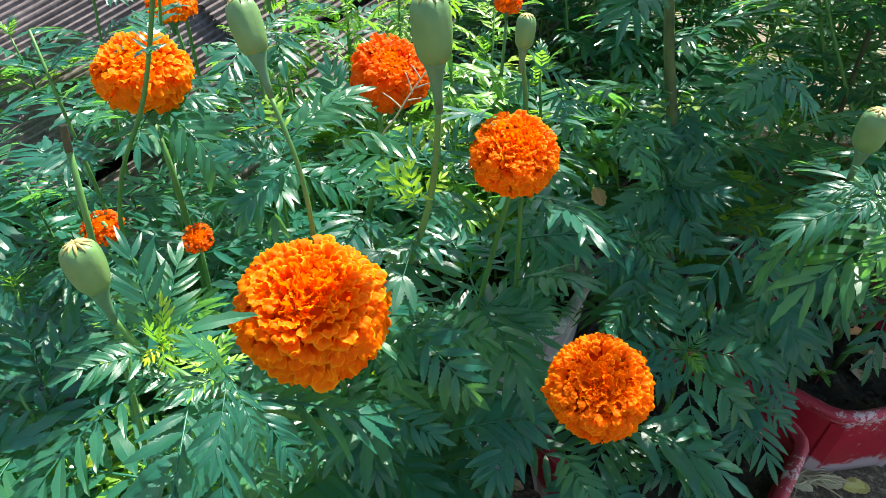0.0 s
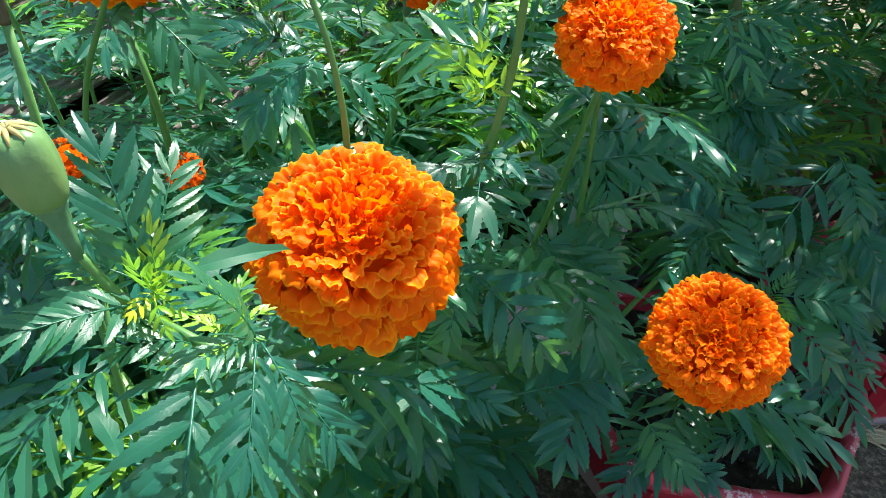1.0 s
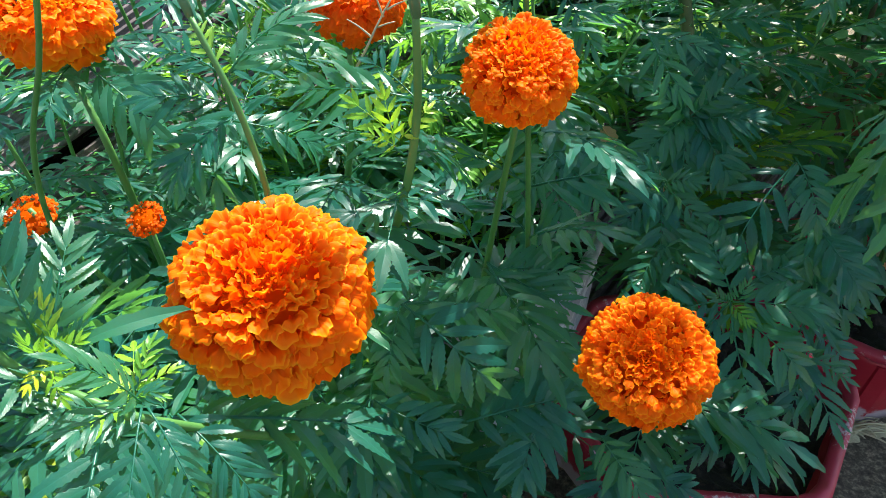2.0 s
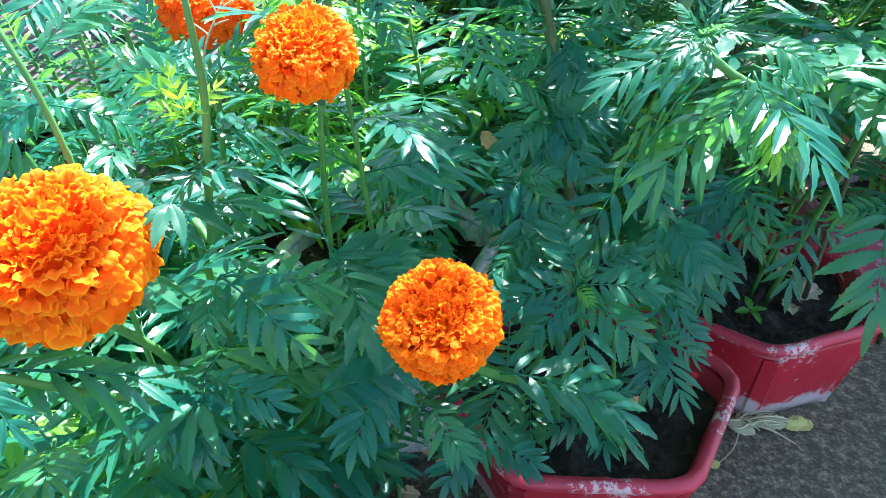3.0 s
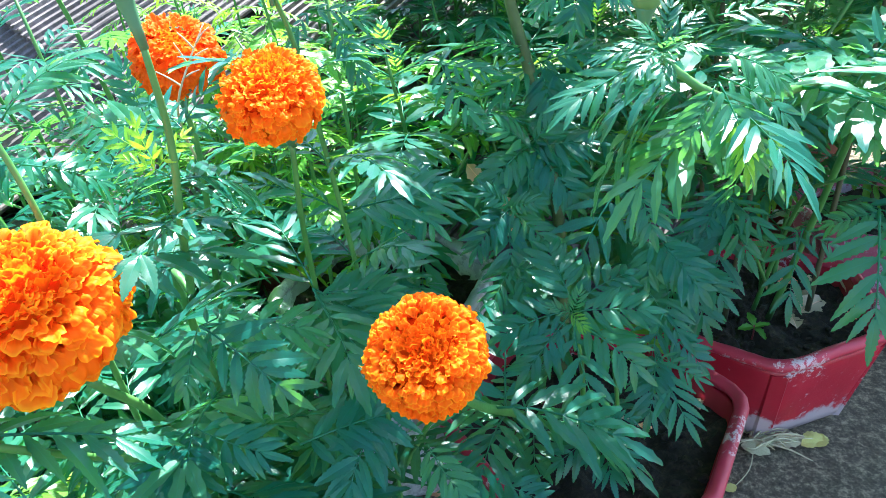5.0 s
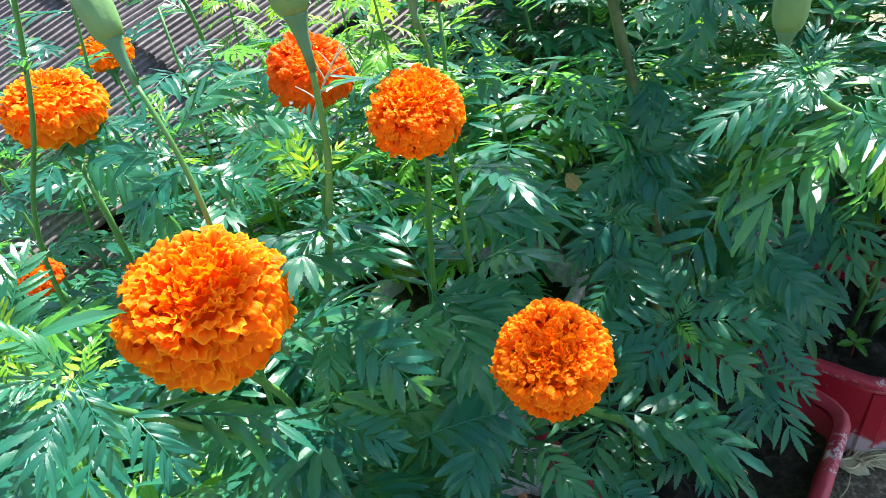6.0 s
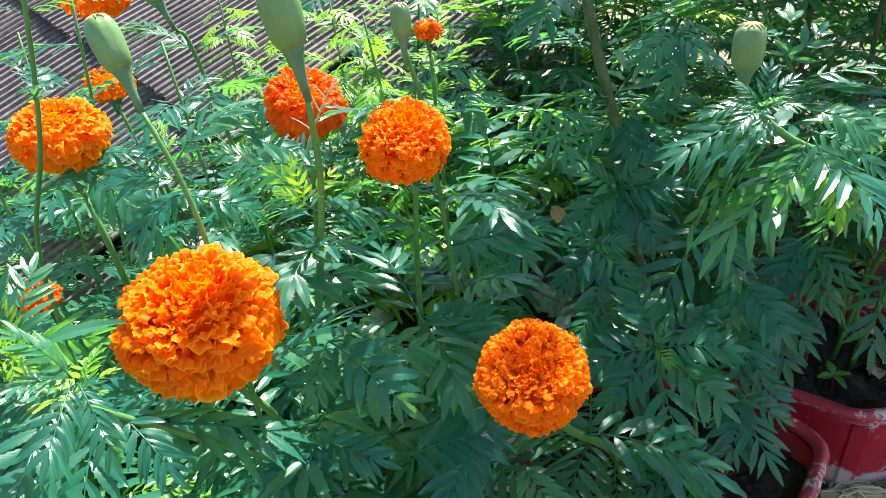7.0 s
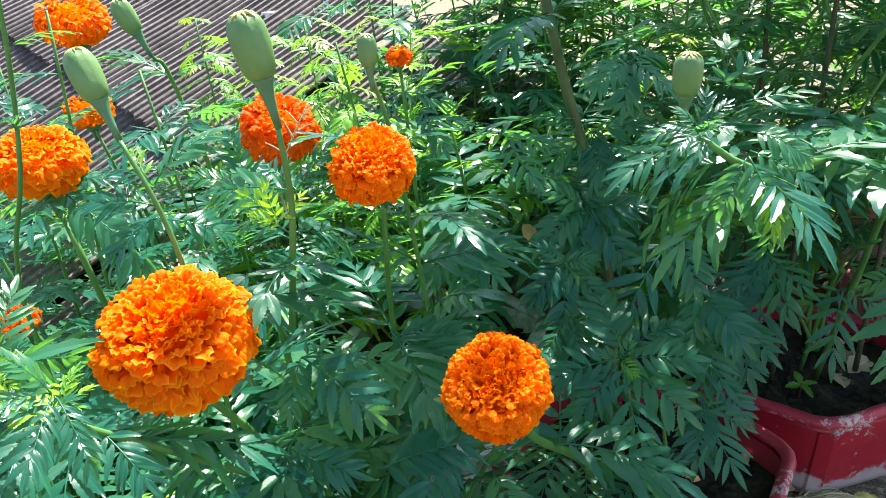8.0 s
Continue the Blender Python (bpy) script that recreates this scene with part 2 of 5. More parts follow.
def leaf_mesh(seed, pairs, material, lift=0.25, droop=0.35, slender=1.0, close=1.0, blade=1.0, teeth=8, across=1):
    rng = random.Random(seed)
    bm = bmesh.new()
    uv = bm.loops.layers.uv.new("uv")
    bend = rng.uniform(-0.10, 0.10)
    line = lambda s: Vector((s, 0.02 * math.sin(3 * s + seed) + bend * s * s, lift * s - (lift + droop) * s * s * 0.6))
    cuts = 6 if across == 1 else 10
    tube(bm, [line(i / cuts) for i in range(cuts + 1)], [0.014 * (1 - 0.7 * i / cuts) for i in range(cuts + 1)], 3 if across == 1 else 5)
    for f in bm.faces:
        for loop in f.loops:
            loop[uv].uv = (0.5, 0.0)
    for k in range(pairs):
        s = 0.14 + 0.78 * (k / (pairs - 1)) ** 0.95
        at = line(s)
        fwd = (line(s + 0.02) - at).normalized()
        up = Vector((0, -1, 0)).cross(fwd).normalized()
        grow = math.sin(math.pi * (0.18 + 0.60 * s)) ** 0.9
        for sgn in (1, -1):
            ang = radians(rng.uniform(54, 68) - 26 * s) * close
            d = fwd * math.cos(ang) + Vector((0, sgn, 0)) * math.sin(ang) + up * rng.uniform(-0.12, 0.14)
            size = 0.47 * blade * grow * rng.uniform(0.86, 1.12)
            leaflet(bm, uv, at + fwd * rng.uniform(-0.025, 0.025), d, up - Vector((0, sgn * rng.uniform(-0.05, 0.3), 0)), size,
                    size * 0.135 * slender * rng.uniform(0.88, 1.15), rng.uniform(0.05, 0.38), rng.uniform(0.12, 0.42), rng, teeth,
                    -sgn * rng.uniform(0.0, 0.16), across)
    fwd = (line(1.0) - line(0.96)).normalized()
    leaflet(bm, uv, line(0.97), fwd, Vector((0, -1, 0)).cross(fwd), 0.40 * blade, 0.056 * slender * blade, 0.2, 0.3, rng, teeth, 0.05, across)
    return mesh_of("leaf", bm, material)


LEAVES = [leaf_mesh(i, 6 + i % 2, LEAF, lift=0.15 + 0.1 * (i % 3), droop=0.2 + 0.12 * (i % 4), slender=0.78 + 0.1 * (i % 3 - 1), blade=1.1) for i in range(10)]
YOUNG_LEAVES = [leaf_mesh(40 + i, 5 + i % 2, YOUNG, lift=0.3, droop=0.15, slender=0.9, close=0.8) for i in range(3)]
NEW_LEAVES = [leaf_mesh(46 + i, 4, BRIGHT, lift=0.3, droop=0.2, slender=1.0, teeth=12) for i in range(2)]
GRASS_LEAVES = [leaf_mesh(56 + i, 6, GRASS, lift=0.25, droop=0.35, slender=0.8) for i in range(3)]
SMALL_LEAVES = [leaf_mesh(60 + i, 6 + i % 3, LEAF, lift=0.3, droop=0.2, slender=0.75, close=0.85) for i in range(4)]
NEAR = [leaf_mesh(110 + i, 5 + i % 3, LEAF, lift=0.12 + 0.1 * (i % 3), droop=0.15 + 0.12 * (i % 3), slender=0.84 + 0.08 * (i % 3 - 1), blade=1.16, teeth=18, across=2) for i in range(9)]
SLIM = [leaf_mesh(150 + i, 6 + i % 2, LEAF, lift=0.15 + 0.08 * i, droop=0.12 + 0.1 * i, slender=0.76, close=0.9, teeth=18, across=2) for i in range(4)]
SPRIG = [leaf_mesh(70 + i, 2 + i % 2, LEAF, lift=0.2, droop=0.25, slender=1.05, blade=1.45, teeth=18, across=2) for i in range(4)]


def leaf_at(plant, base, tip, up=(0, 0, 1), pick=0, kind=None):
    """One leaf of a plant from its stalk's foot to the tip of its blade."""
    base, tip = Vector(base), Vector(tip)
    pool = kind or NEAR
    size = (tip - base).length / (1.55 if pool is SPRIG else 1.32 if pool is NEAR else 1.25)
    return part("leaf", pool[pick % len(pool)], plant, Matrix.Translation(-plant.location) @ basis(base, tip - base, up, size))


def stem_at(plant, points, r0, r1, material=None, steps=5, sides=7):
    bm = bmesh.new()
    pts = spline([Vector(p) - plant.location for p in points], steps)
    n = len(pts) - 1
    tube(bm, pts, [0.74 * (r0 + (r1 - r0) * i / n) for i in range(n + 1)], sides, 0.08)
    part("stem", mesh_of("stem", bm, material or STEM), plant)
    return [p + plant.location for p in pts]


def leafy(plant, line, rng, start=0.3, stop=1.0, gap=0.035, size=(0.07, 0.11), rise=0.25, kind=None, turn=None):
    """Pairs of opposite leaves along a stem, each pair turned against the last."""
    length = [0.0]
    for a, b in zip(line, line[1:]):
        length.append(length[-1] + (b - a).length)
    whole = length[-1]
    s = start * whole
    az = rng.uniform(0, math.pi) if turn is None else turn
    while s < stop * whole:
        i = max(k for k in range(len(length)) if length[k] <= s + 1e-9)
        i = min(i, len(line) - 2)
        f = (s - length[i]) / max(1e-6, length[i + 1] - length[i])
        p = line[i].lerp(line[i + 1], min(1, f))
        for sgn in (0, math.pi):
            a = az + sgn + rng.uniform(-0.3, 0.3)
            el = rise + rng.uniform(-0.3, 0.35)
            d = Vector((math.cos(a) * math.cos(el), math.sin(a) * math.cos(el), math.sin(el)))
            z = rng.uniform(*size) * (1.0 - 0.35 * max(0.0, (s / whole - 0.75) / 0.25))
            up = Vector((-d.x * 0.3 + rng.uniform(-0.25, 0.25), -d.y * 0.3 + rng.uniform(-0.25, 0.25), 1))
            leaf_at(plant, p, p + d * z, up, rng.randrange(60), kind or LEAVES)
        az += math.pi / 2 + rng.uniform(-0.3, 0.3)
        s += gap * rng.uniform(0.8, 1.25)


# Flowers.
def petal_mesh(seed, material, ruffle=0.16, curl=0.5, spread=32):
    """A channelled fan-shaped ray whose rounded, scalloped lip rolls back."""
    rng = random.Random(seed)
    bm = bmesh.new()
    uv = bm.loops.layers.uv.new("uv")
    us, nv = (0.0, 0.4, 0.66, 0.80, 0.90, 0.96, 1.0), 10
    ph, fr = rng.uniform(0, 6.28), rng.uniform(5.5, 8.5)
    skew = rng.uniform(-0.12, 0.12)
    cup = rng.uniform(0.06, 0.24)
    x = z = last = 0.0
    grid = []
    for u in us:
        bent = 0.16 - curl * 1.7 * (max(0.0, u - 0.6) / 0.4) ** 1.4
        x, z, last = x + (u - last) * math.cos(bent), z + (u - last) * math.sin(bent), u
        row = []
        for j in range(nv + 1):
            v = 2 * j / nv - 1
            a = radians(spread) * v * (0.55 + 0.45 * u) + skew * u
            r = 1 - 0.16 * v * v - 0.14 * v ** 6 + 0.05 * u * math.cos(1.3 * fr * v + ph)
            lift = cup * u * v * v + ruffle * u ** 3 * math.sin(fr * v + ph)
            row.append(bm.verts.new((x * r * math.cos(a), u * r * math.sin(a) + 0.10 * v * (1 - u), z + lift)))
        grid.append(row)
    for i in range(len(us) - 1):
        for j in range(nv):
            f = bm.faces.new((grid[i][j], grid[i + 1][j], grid[i + 1][j + 1], grid[i][j + 1]))
            for loop, (a, c) in zip(f.loops, ((i, j), (i + 1, j), (i + 1, j + 1), (i, j + 1))):
                loop[uv].uv = (us[a], 2 * c / nv - 1)
    return mesh_of("petal", bm, material)


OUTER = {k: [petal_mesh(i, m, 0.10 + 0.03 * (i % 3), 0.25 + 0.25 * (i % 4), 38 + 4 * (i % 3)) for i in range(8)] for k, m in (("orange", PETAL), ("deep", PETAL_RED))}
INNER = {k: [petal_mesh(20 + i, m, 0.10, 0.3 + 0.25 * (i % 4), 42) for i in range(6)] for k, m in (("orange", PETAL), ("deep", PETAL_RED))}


def joined_petals(name, placed, head, material):
    bm = bmesh.new()
    for me, pm in placed:
        old = len(bm.verts)
        bm.from_mesh(me)
        bm.verts.ensure_lookup_table()
        for v in bm.verts[old:]:
            v.co = pm @ v.co
    return part(name, mesh_of(name, bm, material), head)


def flower(plant, centre, axis, radius, seed, count=230, squash=0.78, colour="orange", label="", apart=True, tuft=None, fine=0.85, eye=0.84):
    """A full double head: a core on a swollen green cup, and ruffled petals in a spiral. eye: how far the middle stands out."""
    rng = random.Random(seed)
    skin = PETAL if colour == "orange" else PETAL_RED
    m = basis((0, 0, 0), Vector(axis).orthogonal(), axis)
    m.translation = Vector(centre) - plant.location
    bm = bmesh.new()
    bmesh.ops.create_uvsphere(bm, u_segments=16, v_segments=10, radius=radius * 0.70)
    for v in bm.verts:
        v.co.z *= squash
        if v.co.z > 0:
            v.co.z *= 0.60
    head = part("flower_head", mesh_of("flower_head", bm, CORE), plant, m, label)
    bm = bmesh.new()
    zs = [-0.50, -0.62, -0.78, -0.95, -1.15, -1.5]
    rs = [0.44, 0.42, 0.34, 0.22, 0.13, 0.085]
    tube(bm, [Vector((0, 0, radius * z)) for z in zs], [radius * r for r in rs], 12, 0.05)
    part("flower_cup", mesh_of("flower_cup", bm, PEDUNCLE), head)
    inner, outer = [], []
    for k in range(250 if apart else 0):
        # short florets deep between the rays
        q = (k + 0.5) / 250
        theta, phi = radians(122 * q ** 0.55), k * 2.39996 + 1.1
        out = Vector((math.sin(theta) * math.cos(phi), math.sin(theta) * math.sin(phi), math.cos(theta)))
        jit = Vector((rng.uniform(-1, 1), rng.uniform(-1, 1), rng.uniform(-1, 1)))
        dip = 0.69 * (eye / 0.84 + (1 - eye / 0.84) * min(1.0, q * 6))
        inner.append((INNER[colour][k % 6], basis(Vector((out.x, out.y, out.z * squash)) * radius * dip, out + jit * 0.35, jit + out * 0.5, radius * 0.30 * fine)))
    # lumps and hollows of the whole head
    lump = lambda d: 1 + 0.07 * noise.noise(d * 2.3 + Vector((seed, 0, 0)))
    for k in range(count):
        q = (k + 0.5) / count
        theta = radians(3 + 122 * q ** 0.6)
        phi = k * 2.39996 + rng.uniform(-0.3, 0.3)
        out = Vector((math.sin(theta) * math.cos(phi), math.sin(theta) * math.sin(phi), math.cos(theta)))
        size = radius * fine * (0.15 + 0.29 * min(1, q * 1.5) ** 0.8) * rng.uniform(0.75, 1.25)
        reach = radius * (eye + (1 - eye) * min(1.0, q * 5)) * rng.uniform(0.90, 1.06) * lump(out)
        tipp = Vector((out.x, out.y, out.z * squash)) * reach
        tang = Vector((math.cos(theta) * math.cos(phi), math.cos(theta) * math.sin(phi), -math.sin(theta)))
        jit = Vector((rng.uniform(-1, 1), rng.uniform(-1, 1), rng.uniform(-1, 1)))
        lean = out * (0.95 - 0.30 * q) + tang * (0.10 + 0.85 * q) + jit * 0.17
        lean.normalize()
        upf = out * (0.15 + 0.85 * q) - tang * (1.0 - 0.7 * q) + jit.yzx * 0.3
        pool = (INNER if q < 0.35 else OUTER)[colour]
        pm = basis(tipp - lean * size * 0.9, lean, upf, size)
        me = pool[rng.randrange(len(pool))]
        if apart and k >= count - 290:
            part("petal", me, head, pm)
        elif apart:
            inner.append((me, pm))
        else:
            outer.append((me, pm))
    if tuft:
        # a few rays have slipped down out of the round
        d = m.to_3x3().inverted() @ Vector(tuft).normalized()
        for k in range(5):
            jit = Vector((rng.uniform(-1, 1), rng.uniform(-1, 1), rng.uniform(-1, 1)))
            part("petal", OUTER[colour][k % 6], head, basis(d * radius * (0.62 + 0.035 * k), d + jit * 0.18, jit + Vector((0, 0, 1.2)), radius * 0.42))
    if inner:
        tagged(joined_petals("inner_floret_ring", inner, head, skin), kind="stuff")
    if outer:
        joined_petals("petal_ruff", outer, head, skin)
    return head


def bud(plant, centre, axis, length, width, label=""):
    """A closed bud: a ribbed green cup, a pale puckered tip and a swollen stalk."""
    m = basis((0, 0, 0), Vector(axis).orthogonal(), axis)
    m.translation = Vector(centre) - plant.location
    bm = bmesh.new()
    sides = 30
    rows = []
    for z, r in ((-0.50, 0.25), (-0.44, 0.36), (-0.34, 0.435), (-0.18, 0.48), (0.0, 0.50), (0.18, 0.495), (0.32, 0.465), (0.42, 0.405), (0.48, 0.30), (0.50, 0.15)):
        row = []
        for k in range(sides):
            a = 2 * math.pi * k / sides
            g = abs(math.sin(a * 5 / 2 + 0.4)) ** 0.35
            rr = 0.95 * width * r * (0.84 + 0.16 * g) * (1 + 0.03 * math.sin(a * 2 + z * 3))
            row.append(bm.verts.new((rr * math.cos(a), rr * math.sin(a), length * (z + 0.03 * max(0, z) * math.sin(a * 5)))))
        rows.append(row)
    for ra, rb in zip(rows, rows[1:]):
        for k in range(sides):
            bm.faces.new((ra[k], ra[(k + 1) % sides], rb[(k + 1) % sides], rb[k]))
    bm.faces.new(rows[-1])
    cup = part("bud", mesh_of("bud", bm, BUD), plant, m, label)
    bm = bmesh.new()
    tube(bm, [Vector((0, 0, z * length)) for z in (-0.47, -0.52, -0.62, -0.78, -1.0, -1.3)], [r * width for r in (0.28, 0.255, 0.20, 0.15, 0.115, 0.085)], 14, 0.05)
    part("peduncle", mesh_of("peduncle", bm, PEDUNCLE), cup)
    bm = bmesh.new()
    for k in range(11):
        a = 2 * math.pi * k / 11
        tube(bm, [Vector((math.cos(a) * width * r, math.sin(a) * width * r, length * z)) for r, z in ((0.37, 0.425), (0.25, 0.492), (0.12, 0.525), (0.02, 0.50))],
             [width * w for w in (0.012, 0.04, 0.045, 0.02)], 6)
    part("bud_tip", mesh_of("bud_tip", bm, BUD_TIP), cup)
    return cup


# ---- The setting ----
def ground_sheet():
    bm = bmesh.new()
    bmesh.ops.create_grid(bm, x_segments=40, y_segments=40, size=200)
    tagged(new("ground", mesh_of("ground", bm, CONCRETE)), "rough grey concrete ground with fine grit", "ground", kind="structure")


ground_sheet()

SHEET_O = Vector((-0.25, 0.80, 0.01))
SHEET_N = Vector((0.20, -0.50, 0.80)).normalized()
SHEET_R = (Vector((1, 0, 0)) - SHEET_N * SHEET_N.x).normalized()
SHEET_U = SHEET_N.cross(SHEET_R).normalized()


def corrugated_sheet(along, across, length, width, lift, seed, turn=57):
    """A ribbed roofing sheet on the slope behind the plants."""
    rng = random.Random(seed)
    c, s = math.cos(radians(turn)), math.sin(radians(turn))
    ax = SHEET_R * c + SHEET_U * s
    bx = SHEET_U * c - SHEET_R * s
    o = SHEET_O + ax * along + bx * across + SHEET_N * lift
    pitch = 0.0128
    n = int(width / pitch) * 6
    bm = bmesh.new()
    rows = []
    for i in range(13):
        a = length * i / 12 + (rng.uniform(-0.006, 0.006) if i in (0, 12) else 0)
        row = []
        for j in range(n + 1):
            b = width * j / n
            h = 0.0034 * min(0.5, math.sin(2 * math.pi * b / pitch)) + 0.004 * math.sin(a * 9 + b * 5 + seed)
            edge = rng.uniform(-0.004, 0.004) if i in (0, 12) else 0
            row.append(bm.verts.new(o + ax * (a + edge) + bx * b + SHEET_N * h))
        rows.append(row)
    for r, q in zip(rows, rows[1:]):
        for j in range(n):
            bm.faces.new((r[j], q[j], q[j + 1], r[j + 1]))
    geom = bmesh.ops.extrude_face_region(bm, geom=bm.faces[:])["geom"]
    for v in geom:
        if isinstance(v, bmesh.types.BMVert):
            v.co -= SHEET_N * 0.005
    bmesh.ops.recalc_face_normals(bm, faces=bm.faces[:])
    ob = new("roofing_sheet", mesh_of("roofing_sheet", bm, SHEET, False))
    tagged(ob, "weathered grey ribbed roofing sheet lying on a slope", "roofing sheet", "sloping roofing sheets")


k = 0
for i in range(5):
    for j in range(6):
        corrugated_sheet(-1.5 + i * 0.48, -0.55 + j * 0.40, 0.52, 0.39, 0.006 + 0.014 * (i + (j * 7) % 3), k)
        k += 1


def earth_bank():
    """The heap of earth that carries the sheets."""
    c, s = math.cos(radians(57)), math.sin(radians(57))
    ax, bx = SHEET_R * c + SHEET_U * s, SHEET_U * c - SHEET_R * s
    bm = bmesh.new()
    for a in (-1.46, 0.90):
        for b in (-0.51, 1.80):
            p = SHEET_O + ax * a + bx * b - SHEET_N * 0.012
            bm.verts.new(p)
            bm.verts.new((p.x, p.y, min(p.z, 0) - 0.05))
    bmesh.ops.convex_hull(bm, input=bm.verts[:])
    tagged(new("earth_bank", mesh_of("earth_bank", bm, SOIL, False)), "dark earth bank under the grey roofing sheets", "earth bank", kind="structure")


earth_bank()


# ---- Pots ----
def ring(bm, profile, turn, wob=0.0, seed=0):
    """Six-sided rings with rounded corners; each profile pair is the reach to a corner, and the height."""
    rng = random.Random(seed)
    rows = []
    for r, z in profile:
        row = []
        for k in range(60):
            a = radians(6 * k)
            off = (a + radians(30)) % radians(60) - radians(30)
            reach = min(r * math.cos(radians(30)) / math.cos(off), 0.955 * r + 0.012 * r * math.cos(6 * off + math.pi))
            row.append(bm.verts.new((reach * math.cos(a + radians(turn)), reach * math.sin(a + radians(turn)),
                                     z + rng.uniform(-wob, wob) + wob * 2 * math.sin(a * 2 + seed))))
        rows.append(row)
    n = len(rows[0])
    for a, b in zip(rows, rows[1:]):
        for k in range(n):
            bm.faces.new((a[k], a[(k + 1) % n], b[(k + 1) % n], b[k]))
    return rows


def planter(place, turn, R, height, body_mat, rim_mat, label, seed):
    """A six-sided tapered pot with a thick rolled lip and ribs at its corners. turn: the outward direction of one side."""
    base = R * 0.78
    pot = thing("plant_pot", place, label, "plant pot", "row of plant pots")
    bm = bmesh.new()
    rows = ring(bm, [(base * 0.93, 0.0), (base, 0.004), (base * 1.012, 0.012), (R * 0.955, height - 0.022), (R * 0.94, height - 0.012),
                     (R * 0.90, height - 0.012), (base * 0.94, 0.014)], turn)
    bm.faces.new(list(reversed(rows[0])))
    bm.faces.new(rows[-1])
    part("body", mesh_of("body", bm, body_mat), pot)
    bm = bmesh.new()
    lip = [(R * 0.95 + 0.0078 * math.cos(a), height - 0.0075 + 0.0068 * math.sin(a)) for a in [radians(-115 + 26 * i) for i in range(12)]]
    rows = ring(bm, lip, turn, 0.0012, seed)
    n = len(rows[0])
    for j in range(n):
        bm.faces.new((rows[-1][j], rows[-1][(j + 1) % n], rows[0][(j + 1) % n], rows[0][j]))
    part("rim", mesh_of("rim", bm, rim_mat), pot)
    for s in range(6):
        a = radians(turn + 30 + 60 * s)
        d = Vector((math.cos(a), math.sin(a), 0))
        bm = bmesh.new()
        side = d.cross(Vector((0, 0, 1)))
        pts = [d * (base * 0.955), d * (R * 0.915) + Vector((0, 0, height - 0.02))]
        quad = []
        for p in pts:
            quad.append([bm.verts.new(p + side * x - d * abs(x) * 0.41 + d * y) for x, y in ((-0.012, 0.0), (-0.008, 0.005), (0.008, 0.005), (0.012, 0.0), (0.004, -0.006), (-0.004, -0.006))])
        for j in range(6):
            bm.faces.new((quad[0][j], quad[0][(j + 1) % 6], quad[1][(j + 1) % 6], quad[1][j]))
        bm.faces.new(quad[0][::-1])
        bm.faces.new(quad[1])
        part("corner_rib", mesh_of("corner_rib", bm, body_mat, False), pot)
    return pot


def soil_in(place, turn, R, z, seed):
    rng = random.Random(seed)
    bm = bmesh.new()
    rows = []
    for i in range(1, 19):
        rr = R * 0.885 * i / 18
        row = []
        for k in range(72):
            a = radians(5 * k)
            off = (a - radians(turn) + radians(30)) % radians(60) - radians(30)
            p = Vector((math.cos(a), math.sin(a), 0)) * rr * math.cos(radians(30)) / math.cos(off)
            h = 0.012 * noise.noise(p * 28 + Vector((seed, 0, 0))) + 0.007 * noise.noise(p * 90) + 0.004 * noise.noise(p * 220) + 0.006 * (1 - i / 18)
            row.append(bm.verts.new((p.x, p.y, h)))
        rows.append(row)
    for a, b in zip(rows, rows[1:]):
        for k in range(72):
            bm.faces.new((a[k], b[k], b[(k + 1) % 72], a[(k + 1) % 72]))
    bm.faces.new(rows[0])
    for c in range(110):
        a, r = rng.uniform(0, 6.28), R * 0.78 * math.sqrt(rng.random())
        m = Matrix.Translation((r * math.cos(a), r * math.sin(a), 0.006)) @ Matrix.Diagonal((rng.uniform(0.6, 1.4), rng.uniform(0.6, 1.4), 0.7, 1))
        bmesh.ops.create_icosphere(bm, subdivisions=1, radius=rng.uniform(0.0015, 0.0055), matrix=m)
    ob = new("potting_soil", mesh_of("potting_soil", bm, SOIL, False))
    ob.location = (place[0], place[1], z)
    tagged(ob, "dark crumbly potting soil filling the pot", "soil", kind="stuff")


POTS = [((0.409, 0.782, 0), -26, 0.157, 0.13, POT_RED, POT_RIM, "worn red painted six-sided plant pot with a thick chipped rim"),
        ((0.624, 0.982, 0), -66, 0.150, 0.13, POT_RED, POT_RIM, "worn red painted six-sided plant pot with peeled grey foot"),
        ((0.880, 1.210, 0), -60, 0.145, 0.13, POT_PINK, POT_PINK, "faded pink six-sided plant pot on the concrete"),
        ((0.205, 0.855, 0), -75, 0.122, 0.235, POT_GREY, POT_GREY, "tall old whitish grey plant pot behind the marigolds")]
for n, (place, turn, R, height, bmat, rmat, label) in enumerate(POTS):
    planter(place, turn, R, height, bmat, rmat, label, n)
    soil_in(place, turn, R, height - 0.030, n)


# ---- Marigolds ----
def marigold(place, label):
    return thing("marigold_plant", place, label, "marigold plant", "marigold bed")


